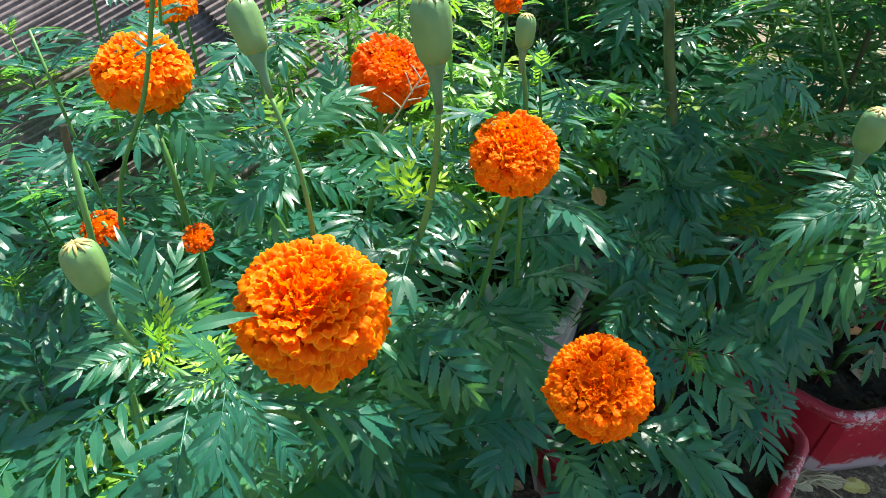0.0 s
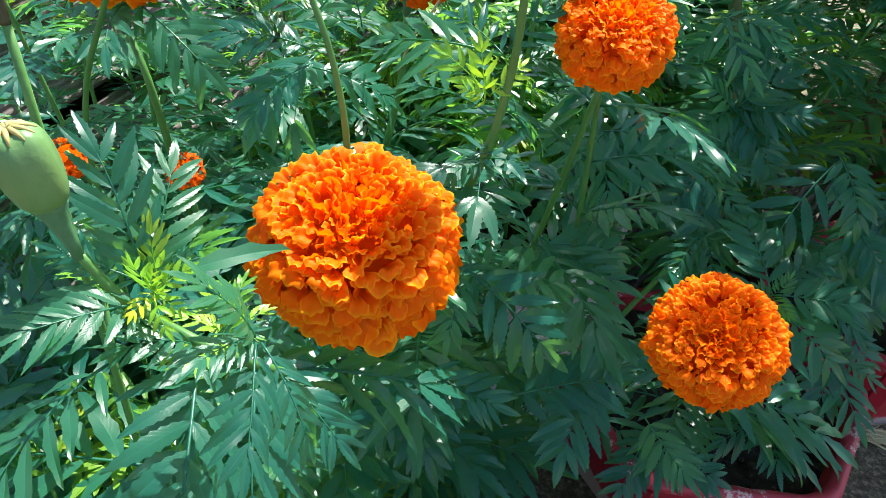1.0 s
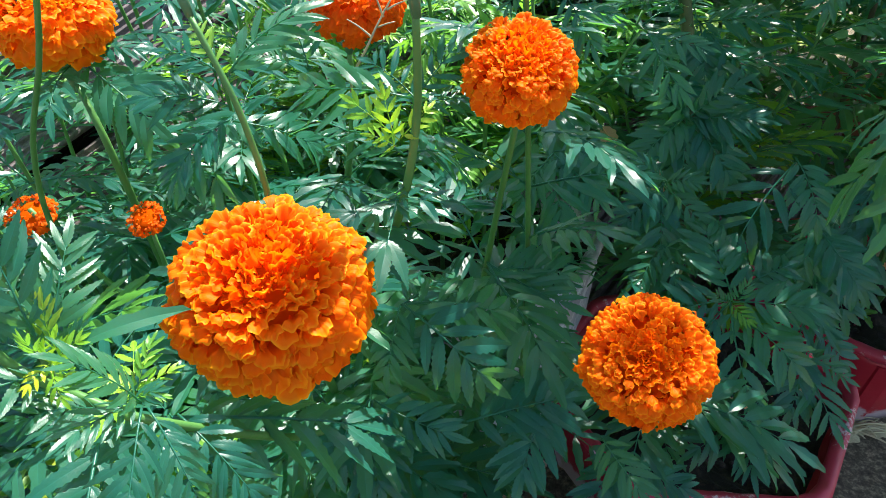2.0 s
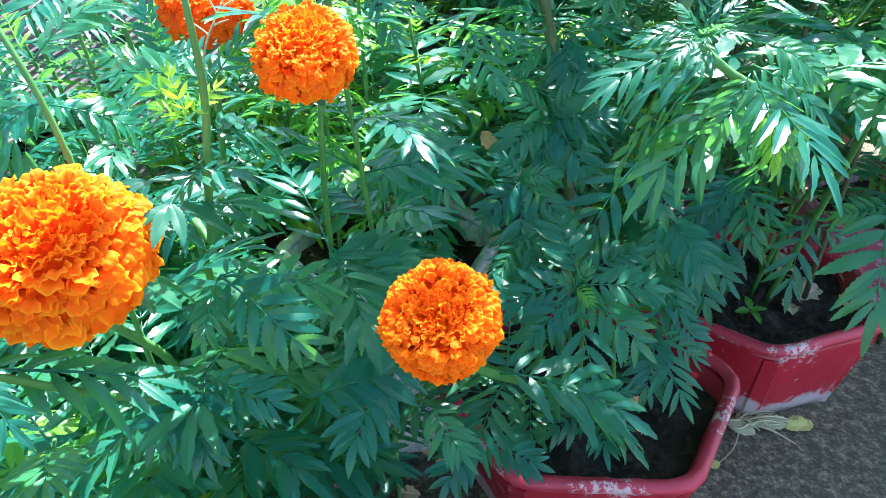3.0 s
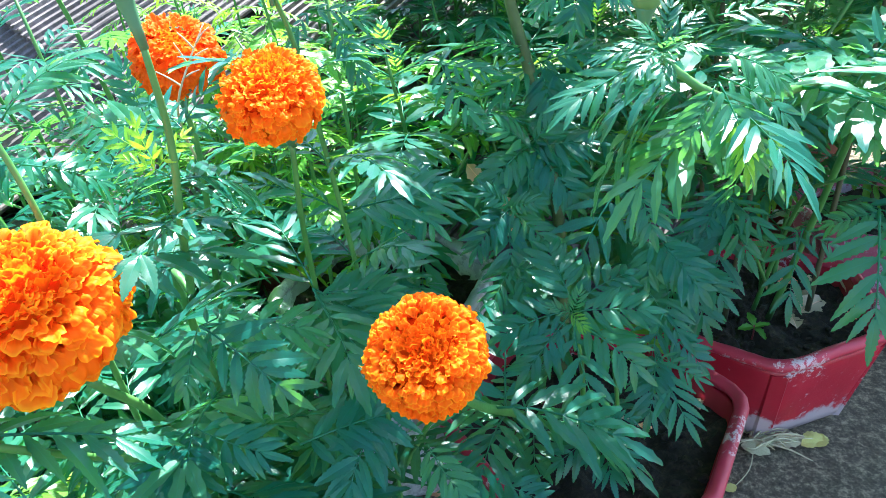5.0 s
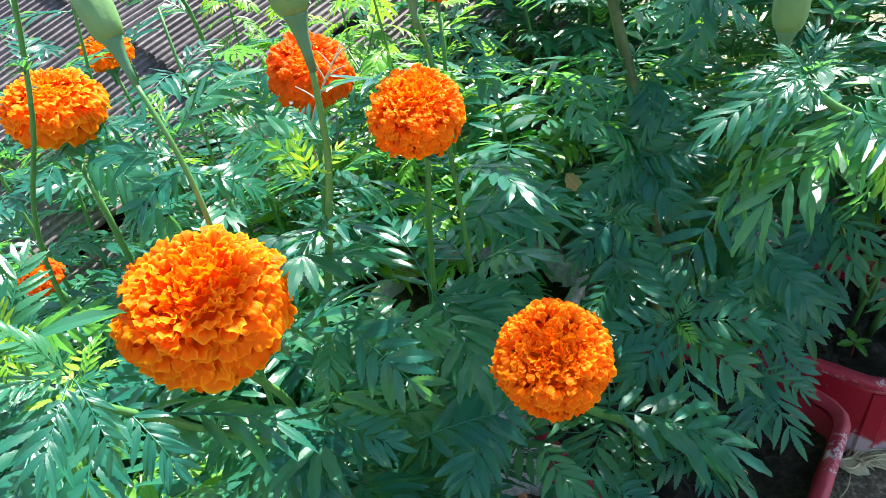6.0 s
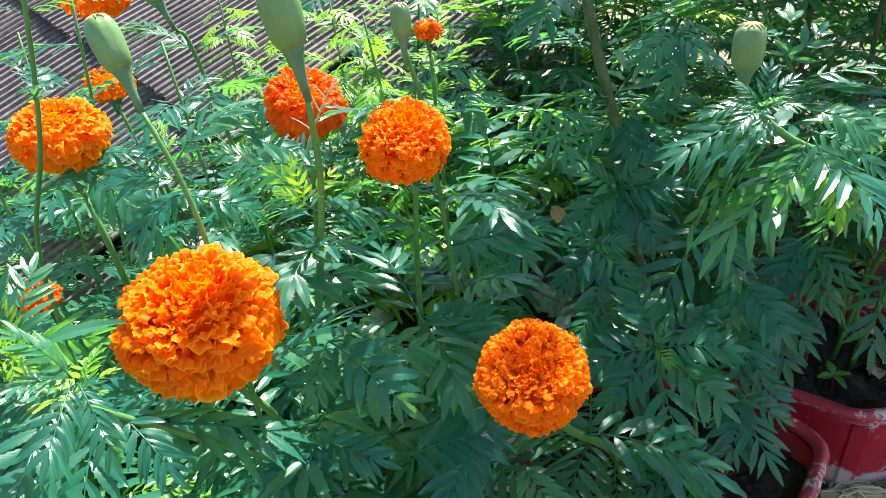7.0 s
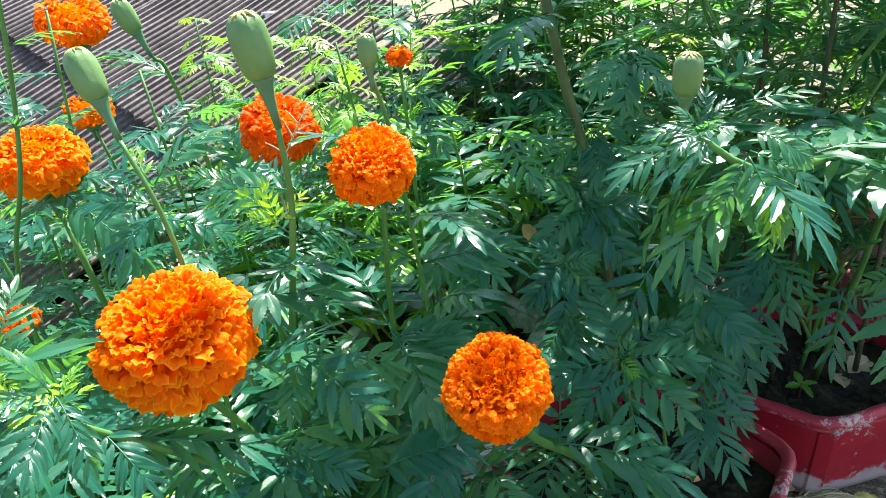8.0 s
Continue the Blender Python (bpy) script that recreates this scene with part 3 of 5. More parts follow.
def bush(x, y, z, h, seed, arms=3, size=(0.10, 0.15), lean=(0, 0), reach=0.1, gap=0.056, start=0.3, bark=None, kind=None):
    """A leafy plant with no bloom: one main stem and side shoots."""
    rng = random.Random(seed)
    p = marigold((x, y, z), "leafy green marigold plant without open flowers")
    top = Vector((x + lean[0] + rng.uniform(-0.03, 0.03), y + lean[1] + rng.uniform(-0.03, 0.03), z + h))
    foot = Vector((x, y, z - 0.01))
    mid = foot.lerp(top, 0.5) + Vector((rng.uniform(-0.015, 0.015), rng.uniform(-0.015, 0.015), 0))
    line = stem_at(p, [foot, mid, top], 0.0045, 0.0018, bark)
    leafy(p, line, rng, start, 1.0, gap, size, kind=kind)
    for k in range(arms):
        f = 0.3 + 0.5 * k / max(1, arms)
        a = k * 2.4 + rng.uniform(0, 1.5)
        b = line[int(f * (len(line) - 1))]
        d = Vector((math.cos(a), math.sin(a), 0)) * reach * rng.uniform(0.7, 1.2)
        e = b + d + Vector((0, 0, (top.z - b.z) * rng.uniform(0.55, 0.95)))
        m = b.lerp(e, 0.5) + d * 0.18
        arm = stem_at(p, [b, m, e], 0.003, 0.0014)
        leafy(p, arm, rng, 0.25, 1.0, gap, (size[0] * 0.9, size[1] * 0.9), kind=kind)
    for k in range(4):
        a = k * 1.57 + rng.uniform(-0.3, 0.3)
        d = Vector((math.cos(a) * 0.5, math.sin(a) * 0.5, 0.8)) * 0.035
        leaf_at(p, line[-1], line[-1] + d, (-d.x, -d.y, 0.02), k, SMALL_LEAVES if k % 3 else YOUNG_LEAVES)
    return p


C1, C2, C3 = Vector((0.165, 0.452, 0.460)), Vector((0.305, 0.497, 0.405)), Vector((0.244, 0.535, 0.514))
C4, C5 = Vector((0.142, 0.662, 0.508)), Vector((-0.014, 0.612, 0.506))

# The plant with the two big heads and the near bud.
rng = random.Random(11)
pa = marigold((0.13, 0.60, 0), "tall marigold with a very large ruffled orange bloom")
ax1 = Vector((0.10, -0.40, 0.91)).normalized()
line = stem_at(pa, [(0.13, 0.60, 0), (0.14, 0.57, 0.20), (0.155, 0.52, 0.34), C1 - ax1 * 0.055], 0.0045, 0.0026)
leafy(pa, line, rng, 0.25, 0.8, 0.05, (0.08, 0.11))
flower(pa, C1, ax1, 0.0348, 1, 560, 0.80, label="huge double orange bloom", tuft=(0.4, -0.8, -0.45), fine=0.78, eye=0.72)
twig = stem_at(pa, [(0.15, 0.535, 0.30), (0.17, 0.44, 0.40), (0.15, 0.395, 0.455), (0.134, 0.391, 0.466), (0.123, 0.386, 0.480), (0.1165, 0.3835, 0.4945)], 0.0021, 0.0017)
bud(pa, (0.113, 0.381, 0.518), (-0.15, -0.1, 1), 0.0195, 0.0148, "plump closed green bud")

# The stem with the tall bud in the middle.
pb = marigold((0.167, 0.613, 0), "marigold stem with a tall closed green bud")
line = stem_at(pb, [(0.167, 0.613, 0), (0.167, 0.553, 0.387), (0.182, 0.536, 0.417), (0.200, 0.513, 0.466), (0.208, 0.509, 0.505), (0.2104, 0.5038, 0.546)], 0.0036, 0.0019)
leafy(pb, line, rng, 0.3, 0.62, 0.05, (0.08, 0.11))
bud(pb, (0.206, 0.502, 0.580), (-0.12, -0.05, 1), 0.029, 0.0195, "large closed green bud")

# The bloom that leans out over the near pot.
pc = marigold((0.37, 0.74, 0.115), "marigold in the red pot with a round orange bloom")
ax2 = Vector((-0.16, -0.60, 0.78)).normalized()
line = stem_at(pc, [(0.37, 0.74, 0.11), (0.35, 0.66, 0.22), (0.32, 0.55, 0.33), C2 - ax2 * 0.045], 0.005, 0.0028)
leafy(pc, line, rng, 0.2, 0.8, 0.05, (0.07, 0.10))
flower(pc, C2, ax2, 0.0272, 2, 780, 0.74, label="round double orange bloom with a dark eye", fine=0.62, eye=0.5)

# The bloom behind, beside the tall bud.
pd = marigold((0.206, 0.690, 0), "marigold with a medium ruffled orange bloom")
ax3 = Vector((0.02, -0.52, 0.85)).normalized()
line = stem_at(pd, [(0.206, 0.690, 0), (0.206, 0.640, 0.253), (0.224, 0.599, 0.361), (0.235, 0.567, 0.435), C3 - ax3 * 0.03], 0.0028, 0.0020)
leafy(pd, line, rng, 0.25, 0.85, 0.05, (0.08, 0.11))
stem_at(pd, [(0.207, 0.675, 0.08), (0.341, 0.703, 0.331), (0.340, 0.733, 0.366)], 0.0035, 0.0015)
flower(pd, C3, ax3, 0.0222, 3, 480, 0.88, label="ruffled orange bloom, sunlit on top", fine=0.68, eye=0.70)

pe = marigold((0.05, 0.76, 0), "marigold with a darker orange bloom half hidden behind a stem")
ax4 = Vector((0.25, -0.35, 0.85)).normalized()
line = stem_at(pe, [(0.05, 0.76, 0), (0.085, 0.73, 0.25), (0.125, 0.69, 0.42), C4 - ax4 * 0.04], 0.0048, 0.0025)
leafy(pe, line, rng, 0.3, 0.9, 0.05, (0.08, 0.11))
flower(pe, C4, ax4, 0.0268, 4, 340, 0.9, "deep", "deep orange bloom", apart=False)

pf = marigold((-0.03, 0.70, 0), "marigold with a wide orange bloom seen from the side")
ax5 = Vector((0.15, -0.25, 0.9)).normalized()
line = stem_at(pf, [(-0.03, 0.70, 0), (-0.02, 0.66, 0.25), (-0.005, 0.615, 0.42), C5 - ax5 * 0.04], 0.0048, 0.0025)
leafy(pf, line, rng, 0.3, 0.85, 0.05, (0.08, 0.11))
flower(pf, C5, ax5, 0.0315, 5, 320, 0.75, label="wide orange bloom", apart=False)

pg = marigold((0.10, 0.60, 0), "marigold shoot with a closed bud")
line = stem_at(pg, [(0.10, 0.60, 0), (0.135, 0.53, 0.3), (0.148, 0.500, 0.45), (0.1455, 0.4945, 0.505), (0.1312, 0.4976, 0.544)], 0.0026, 0.0016)
leafy(pg, line, rng, 0.45, 0.85, 0.035, (0.07, 0.09))
bud(pg, (0.121, 0.502, 0.573), (-0.35, 0.15, 1), 0.025, 0.0165, "closed green bud")

ph = marigold((0.63, 0.92, 0.115), "marigold in a red pot reaching over with a small bud")
line = stem_at(ph, [(0.63, 0.95, 0.11), (0.63, 0.85, 0.36), (0.55, 0.68, 0.47), (0.44, 0.540, 0.500), (0.3955, 0.522, 0.529)], 0.005, 0.002)
leafy(ph, line, rng, 0.45, 0.98, 0.04, (0.08, 0.12), rise=0.05)
bud(ph, (0.396, 0.520, 0.552), (0.03, -0.1, 1), 0.0185, 0.0142, "small yellowish green bud")

pi = marigold((0.24, 0.66, 0), "slender marigold shoot with a small bud")
line = stem_at(pi, [(0.24, 0.66, 0), (0.25, 0.62, 0.3), (0.245, 0.585, 0.5), (0.24, 0.57, 0.555)], 0.0028, 0.0016)
leafy(pi, line, rng, 0.4, 0.95, 0.04, (0.06, 0.09))
bud(pi, (0.24, 0.569, 0.567), (0, 0, 1), 0.0165, 0.0115, "small closed bud")

pj = marigold((0.37, 0.82, 0.115), "tall thick-stemmed marigold rising from the red pot")
line = stem_at(pj, [(0.39, 0.85, 0.09), (0.385, 0.845, 0.28), (0.365, 0.841, 0.411), (0.346, 0.840, 0.489), (0.334, 0.838, 0.546), (0.30, 0.83, 0.72)], 0.0085, 0.0055, TRUNK)
leafy(pj, line, rng, 0.2, 1.0, 0.05, (0.09, 0.13))
# Leafy arms out of view, added to shade the round bloom and nearby leaves.
for tip in ((0.40, 0.735, 0.775), (0.45, 0.80, 0.76), (0.50, 0.74, 0.74), (0.40, 0.86, 0.80), (0.36, 0.90, 0.84), (0.345, 0.82, 0.82)):
    arm = stem_at(pj, [(0.30, 0.83, 0.715), Vector((0.30, 0.83, 0.74)).lerp(Vector(tip), 0.5) + Vector((0, 0, 0.02)), tip], 0.003, 0.0014)
    leafy(pj, arm, rng, 0.35, 1.0, 0.05, (0.08, 0.12), rise=0.0)

pk = marigold((0.40, 0.76, 0.095), "leafy marigold shoot growing in the red pot")
stem_at(pk, [(0.40, 0.76, 0.09), (0.395, 0.71, 0.22), (0.381, 0.655, 0.318)], 0.004, 0.002)
pl = marigold((0.43, 0.74, 0.095), "low marigold shoot at the front of the red pot")
stem_at(pl, [(0.43, 0.74, 0.09), (0.425, 0.71, 0.18), (0.415, 0.69, 0.26)], 0.0035, 0.002)
pm = marigold((0.62, 0.98, 0.095), "marigold hanging over the rim of a red pot")
stem_at(pm, [(0.62, 0.98, 0.09), (0.62, 0.90, 0.28), (0.60, 0.78, 0.36)], 0.004, 0.002)
stem_at(pm, [(0.62, 0.95, 0.16), (0.570, 0.861, 0.249), (0.520, 0.811, 0.339)], 0.003, 0.0015)

# Leafy plants that fill the bed.
FILL = [
    # x from, to, y from, to, foot, height from, to, count
    (-0.24, 0.02, 0.48, 0.62, 0, 0.28, 0.37, 4), (-0.16, 0.02, 0.34, 0.44, 0, 0.22, 0.31, 4),
    (0.04, 0.27, 0.44, 0.54, 0, 0.10, 0.18, 4), (0.02, 0.16, 0.58, 0.72, 0, 0.24, 0.34, 3),
    (-0.08, 0.45, 0.86, 1.10, 0, 0.34, 0.48, 7),
    (0.05, 0.50, 1.10, 1.40, 0, 0.55, 0.75, 6), (0.62, 0.68, 1.02, 1.06, 0.095, 0.3, 0.42, 2), (0.84, 0.95, 1.17, 1.25, 0.095, 0.35, 0.5, 2),
    (-0.40, -0.02, 0.68, 0.95, 0, 0.24, 0.36, 4), (-0.6, -0.25, 0.9, 1.2, 0.2, 0.12, 0.24, 2),
]
TALL = [(0.40, 1.30, 1.15, 1.45, 0, 0.7, 1.0, 5), (0.10, 1.70, 1.45, 2.0, 0, 0.9, 1.3, 9)]
HEDGE = [(-0.1, 2.0, 1.9, 2.6, 0, 0.6, 0.95, 9), (0.3, 1.4, 1.35, 1.7, 0, 0.45, 0.65, 5)]
# Old tall plants whose unseen crowns are added to shade the pots.
SHADE_CROWNS = [(0.58, 0.95, 0.095, 0.85), (0.56, 1.03, 0.095, 0.95), (0.68, 0.97, 0.095, 0.80),
          (0.86, 1.23, 0.095, 0.90), (0.95, 1.18, 0.095, 0.80), (1.15, 1.05, 0.0, 0.9), (0.82, 1.03, 0.0, 0.95)]
# Yellow-green leaves mixed in colour the rear plants as if sunlight shone through.
BACKLIT_MIX = LEAVES[:9] + GRASS_LEAVES[:2]
seed = 100
for x0, x1, y0, y1, z, h0, h1, count in FILL:
    rng = random.Random(seed)
    for k in range(count):
        x = x0 + (x1 - x0) * (k + rng.random()) / count
        y = rng.uniform(y0, y1)
        seed += 1
        h = rng.uniform(h0, h1)
        if (x - 0.205) ** 2 + (y - 0.855) ** 2 < 0.13 ** 2:
            # rooted in the tall grey pot
            bush(x, y, 0.205, h - 0.205, seed, kind=BACKLIT_MIX)
        else:
            bush(x, y, z, h, seed, kind=BACKLIT_MIX if y > 0.8 else None)
for x0, x1, y0, y1, z, h0, h1, count in TALL:
    rng = random.Random(seed)
    for k in range(count):
        seed += 1
        bush(x0 + (x1 - x0) * (k + rng.random()) / count, rng.uniform(y0, y1), z, rng.uniform(h0, h1), seed, 4, (0.11, 0.17), reach=0.17, gap=0.075, start=0.2, kind=BACKLIT_MIX)
for x0, x1, y0, y1, z, h0, h1, count in HEDGE:
    rng = random.Random(seed)
    for k in range(count):
        seed += 1
        bush(x0 + (x1 - x0) * (k + rng.random()) / count, rng.uniform(y0, y1), z, rng.uniform(h0, h1), seed, 4, (0.14, 0.20), reach=0.2, gap=0.085, start=0.05, kind=BACKLIT_MIX)
for k, (x, y, z, h) in enumerate(SHADE_CROWNS):
    bush(x, y, z, h, 900 + k, 6, (0.09, 0.13), reach=0.20, gap=0.07, start=0.6, bark=WOODY)
for k in range(4):
    rng = random.Random(700 + k)
    w = thing("weed", (-0.05 + 0.08 * k + rng.uniform(-0.02, 0.02), rng.uniform(0.86, 1.10), 0.0), "bright yellow-green weed among the marigolds", "weed", "weeds")
    for q in range(2):
        line = stem_at(w, [w.location, w.location + Vector((rng.uniform(-0.04, 0.04), rng.uniform(-0.04, 0.04), 0.22)), w.location + Vector((rng.uniform(-0.08, 0.08), rng.uniform(-0.06, 0.06), rng.uniform(0.42, 0.54)))], 0.003, 0.0012)
        leafy(w, line, rng, 0.35, 1.0, 0.035, (0.05, 0.085), 0.4, YOUNG_LEAVES)

for k, (x, y) in enumerate(((0.04, 0.53), (0.10, 0.50), (-0.02, 0.47))):
    rng = random.Random(760 + k)
    w = thing("weed", (x, y, 0.0), "low bright green feathery weed under the marigolds", "weed", "weeds")
    line = stem_at(w, [w.location, w.location + Vector((0.01, -0.01, 0.12)), w.location + Vector((rng.uniform(-0.02, 0.02), -0.02, 0.29))], 0.003, 0.0012)
    leafy(w, line, rng, 0.3, 1.0, 0.035, (0.07, 0.10), 0.35, GRASS_LEAVES)

# Feathery yellow-green growth before the roofing sheets.
for k, (x, y, top) in enumerate(((0.003, 0.95, 0.57), (0.068, 0.95, 0.56), (-0.083, 1.0, 0.57), (0.149, 0.80, 0.55))):
    rng = random.Random(790 + k)
    w = thing("weed", (x + rng.uniform(-0.02, 0.02), y + 0.02, 0.205 if 0.12 < x < 0.29 else 0.0), "feathery yellow-green shoot behind the blooms", "weed", "weeds")
    foot = w.location.copy()
    line = stem_at(w, [foot, foot.lerp(Vector((x, y, top)), 0.55) + Vector((rng.uniform(-0.02, 0.02), 0, 0)), (x, y, top)], 0.0034, 0.0014)
    leafy(w, line, rng, 0.4, 1.0, 0.017, (0.04, 0.075), -0.2, YOUNG_LEAVES + GRASS_LEAVES)
for k, (x, y, dx, top) in enumerate(((-0.10, 0.74, 0.05, 0.60), (-0.18, 0.80, 0.02, 0.56), (0.045, 0.74, -0.03, 0.55), (-0.05, 0.66, -0.06, 0.52))):
    rng = random.Random(820 + k)
    p = marigold((x, y, 0), "slender marigold shoot with sparse narrow leaves")
    line = stem_at(p, [(x, y, 0), (x + dx * 0.4, y - 0.02, top * 0.55), (x + dx, y - 0.03, top)], 0.0034, 0.0016)
    leafy(p, line, rng, 0.45, 1.0, 0.05, (0.06, 0.10), 0.2, SMALL_LEAVES + LEAVES[:3])

# Blooms and buds farther back.
pn = marigold((-0.10, 0.90, 0), "marigold with a small half-hidden orange bloom")
stem_at(pn, [(-0.10, 0.90, 0), (-0.10, 0.85, 0.3), (-0.097, 0.79, 0.49)], 0.004, 0.002)
flower(pn, (-0.097, 0.788, 0.508), (0.2, -0.3, 0.9), 0.022, 21, 110, 0.7, label="small orange bloom", apart=False)
pp = marigold((0.20, 0.86, 0), "marigold with a small reddish bloom")
stem_at(pp, [(0.20, 0.86, 0), (0.20, 0.83, 0.3), (0.205, 0.795, 0.52)], 0.004, 0.002)
flower(pp, (0.205, 0.793, 0.535), (0.1, -0.3, 0.9), 0.012, 22, 100, 0.8, "deep", "small red-orange bloom", apart=False)
pq = marigold((0.0, 0.68, 0), "low marigold with small red-orange blooms")
stem_at(pq, [(0.0, 0.68, 0), (0.005, 0.63, 0.25), (0.012, 0.606, 0.38)], 0.004, 0.002)
flower(pq, (0.012, 0.604, 0.386), (0.1, -0.5, 0.8), 0.012, 23, 90, 0.8, "deep", "small red-orange bloom", apart=False)
stem_at(pq, [(0.005, 0.63, 0.25), (-0.03, 0.60, 0.34), (-0.05, 0.585, 0.40)], 0.003, 0.002)
flower(pq, (-0.055, 0.590, 0.392), (0.0, -0.4, 0.8), 0.015, 24, 90, 0.8, "deep", "small red-orange bloom", apart=False)
# A thin bare stem that passes in front of the wide bloom, and a cut one.
pr = marigold((-0.03, 0.58, 0), "slender bare marigold stem rising past a bloom")
line = stem_at(pr, [(-0.03, 0.58, 0), (-0.02, 0.565, 0.35), (-0.002, 0.55, 0.448), (0.038, 0.536, 0.521), (0.062, 0.53, 0.60), (0.07, 0.53, 0.68)], 0.0024, 0.0017)
leafy(pr, line, random.Random(5), 0.80, 1.0, 0.05, (0.03, 0.045), kind=SMALL_LEAVES)
pt = marigold((0.03, 0.48, 0), "pruned marigold stalk with a brown cut end")
stem_at(pt, [(0.03, 0.48, 0), (0.04, 0.47, 0.3), (0.048, 0.46, 0.522)], 0.003, 0.0022)
stem_at(pt, [(0.0478, 0.46, 0.520), (0.048, 0.46, 0.527), (0.0482, 0.4598, 0.533)], 0.0025, 0.0024, WOODY)


# ---- Leaves that hang clear of the rest ----
leaf_at(pb, (0.199, 0.504, 0.471), (0.180, 0.474, 0.481), (0.33, -0.27, 0.9), 0, SPRIG)
leaf_at(pb, (0.199, 0.504, 0.471), (0.231, 0.494, 0.479), (0.33, -0.27, 0.9), 3, SPRIG)
leaf_at(pb, (0.199, 0.504, 0.471), (0.211, 0.452, 0.474), (0.33, -0.3, 0.9), 6, SPRIG)
leaf_at(pb, (0.201, 0.502, 0.474), (0.216, 0.525, 0.468), (0, -0.3, 0.9), 9, SPRIG)
leaf_at(pb, (0.201, 0.502, 0.474), (0.183, 0.518, 0.468), (0, -0.3, 0.9), 2, SPRIG)
leaf_at(pb, (0.201, 0.508, 0.495), (0.179, 0.510, 0.511), (0, -0.7, 0.6), 5, NEW_LEAVES)
leaf_at(pb, (0.201, 0.508, 0.495), (0.214, 0.516, 0.507), (0, -0.7, 0.6), 8, NEW_LEAVES)
leaf_at(pb, (0.199, 0.508, 0.496), (0.195, 0.506, 0.517), (0, -0.8, 0.4), 1, NEW_LEAVES)
leaf_at(pb, (0.200, 0.507, 0.493), (0.191, 0.498, 0.503), (0, -0.7, 0.6), 4, NEW_LEAVES)
leaf_at(pb, (0.202, 0.529, 0.503), (0.145, 0.526, 0.508), (0, -0.6, 0.8), 7)
leaf_at(pb, (0.204, 0.530, 0.505), (0.227, 0.544, 0.531), (-0.3, -0.6, 0.6), 0)
leaf_at(pb, (0.206, 0.529, 0.501), (0.233, 0.545, 0.503), (0, -0.5, 0.9), 3)
leaf_at(pb, (0.204, 0.529, 0.503), (0.176, 0.551, 0.517), (0, -0.7, 0.6), 6)
leaf_at(pb, (0.199, 0.519, 0.484), (0.156, 0.554, 0.485), (0, -0.5, 0.8), 9)
leaf_at(pb, (0.199, 0.519, 0.484), (0.226, 0.559, 0.464), (0, -0.5, 0.8), 2)
leaf_at(pg, (0.128, 0.519, 0.496), (0.105, 0.486, 0.481), (-0.2, -0.6, 0.8), 5)
leaf_at(pg, (0.128, 0.519, 0.496), (0.124, 0.483, 0.470), (-0.5, -0.7, 0.5), 8, SPRIG)
leaf_at(pg, (0.129, 0.516, 0.502), (0.094, 0.504, 0.515), (0, -0.5, 0.9), 1)
leaf_at(pg, (0.131, 0.517, 0.514), (0.160, 0.545, 0.544), (-0.3, -0.6, 0.7), 4)
leaf_at(pg, (0.127, 0.523, 0.493), (0.164, 0.540, 0.477), (0, -0.5, 0.9), 7)
leaf_at(pg, (0.130, 0.512, 0.518), (0.099, 0.524, 0.527), (0, -0.5, 0.9), 0)
leaf_at(pg, (0.131, 0.513, 0.519), (0.111, 0.533, 0.531), (0, -0.7, 0.7), 3, YOUNG_LEAVES)
leaf_at(pa, (0.127, 0.392, 0.481), (0.119, 0.400, 0.523), (0.43, -0.5, 0.7), 6, SLIM)
leaf_at(pa, (0.128, 0.392, 0.480), (0.128, 0.418, 0.509), (0.4, -0.3, 0.8), 9, SLIM)
leaf_at(pa, (0.122, 0.400, 0.473), (0.112, 0.453, 0.457), (-0.4, -0.7, 0.5), 2, SLIM)
leaf_at(pa, (0.128, 0.389, 0.477), (0.111, 0.357, 0.491), (0.43, -0.1, 0.9), 5, SLIM)
leaf_at(pa, (0.127, 0.391, 0.481), (0.104, 0.388, 0.495), (0, -0.6, 0.8), 8, SLIM)
leaf_at(pa, (0.126, 0.399, 0.486), (0.095, 0.411, 0.494), (0, -0.6, 0.8), 1, SLIM)
leaf_at(pa, (0.139, 0.392, 0.461), (0.154, 0.330, 0.450), (0.43, -0.12, 0.9), 4, SLIM)
leaf_at(pa, (0.138, 0.392, 0.461), (0.125, 0.374, 0.478), (0.43, -0.1, 0.9), 7, SLIM)
leaf_at(pa, (0.136, 0.420, 0.428), (0.210, 0.441, 0.404), (0, -0.1, 1), 0, SLIM)
leaf_at(pa, (0.137, 0.395, 0.457), (0.154, 0.399, 0.466), (0, -0.5, 0.9), 3, SMALL_LEAVES)
leaf_at(pa, (0.130, 0.393, 0.480), (0.128, 0.396, 0.499), (0, -0.9, 0.3), 6, YOUNG_LEAVES)
leaf_at(pa, (0.130, 0.393, 0.480), (0.139, 0.397, 0.490), (0, -0.9, 0.3), 9, SMALL_LEAVES)
leaf_at(pa, (0.130, 0.392, 0.478), (0.129, 0.385, 0.494), (0, -0.9, 0.3), 2, YOUNG_LEAVES)
leaf_at(pb, (0.179, 0.505, 0.354), (0.191, 0.455, 0.334), (0, -0.6, 0.8), 5)
leaf_at(pb, (0.179, 0.505, 0.354), (0.156, 0.463, 0.338), (0, -0.6, 0.8), 8)
leaf_at(pb, (0.181, 0.506, 0.354), (0.227, 0.489, 0.343), (0, -0.6, 0.8), 1)
leaf_at(pb, (0.197, 0.508, 0.414), (0.251, 0.491, 0.384), (-0.1, -0.7, 0.7), 4)
leaf_at(pb, (0.197, 0.508, 0.414), (0.195, 0.479, 0.389), (0, -0.8, 0.6), 7)
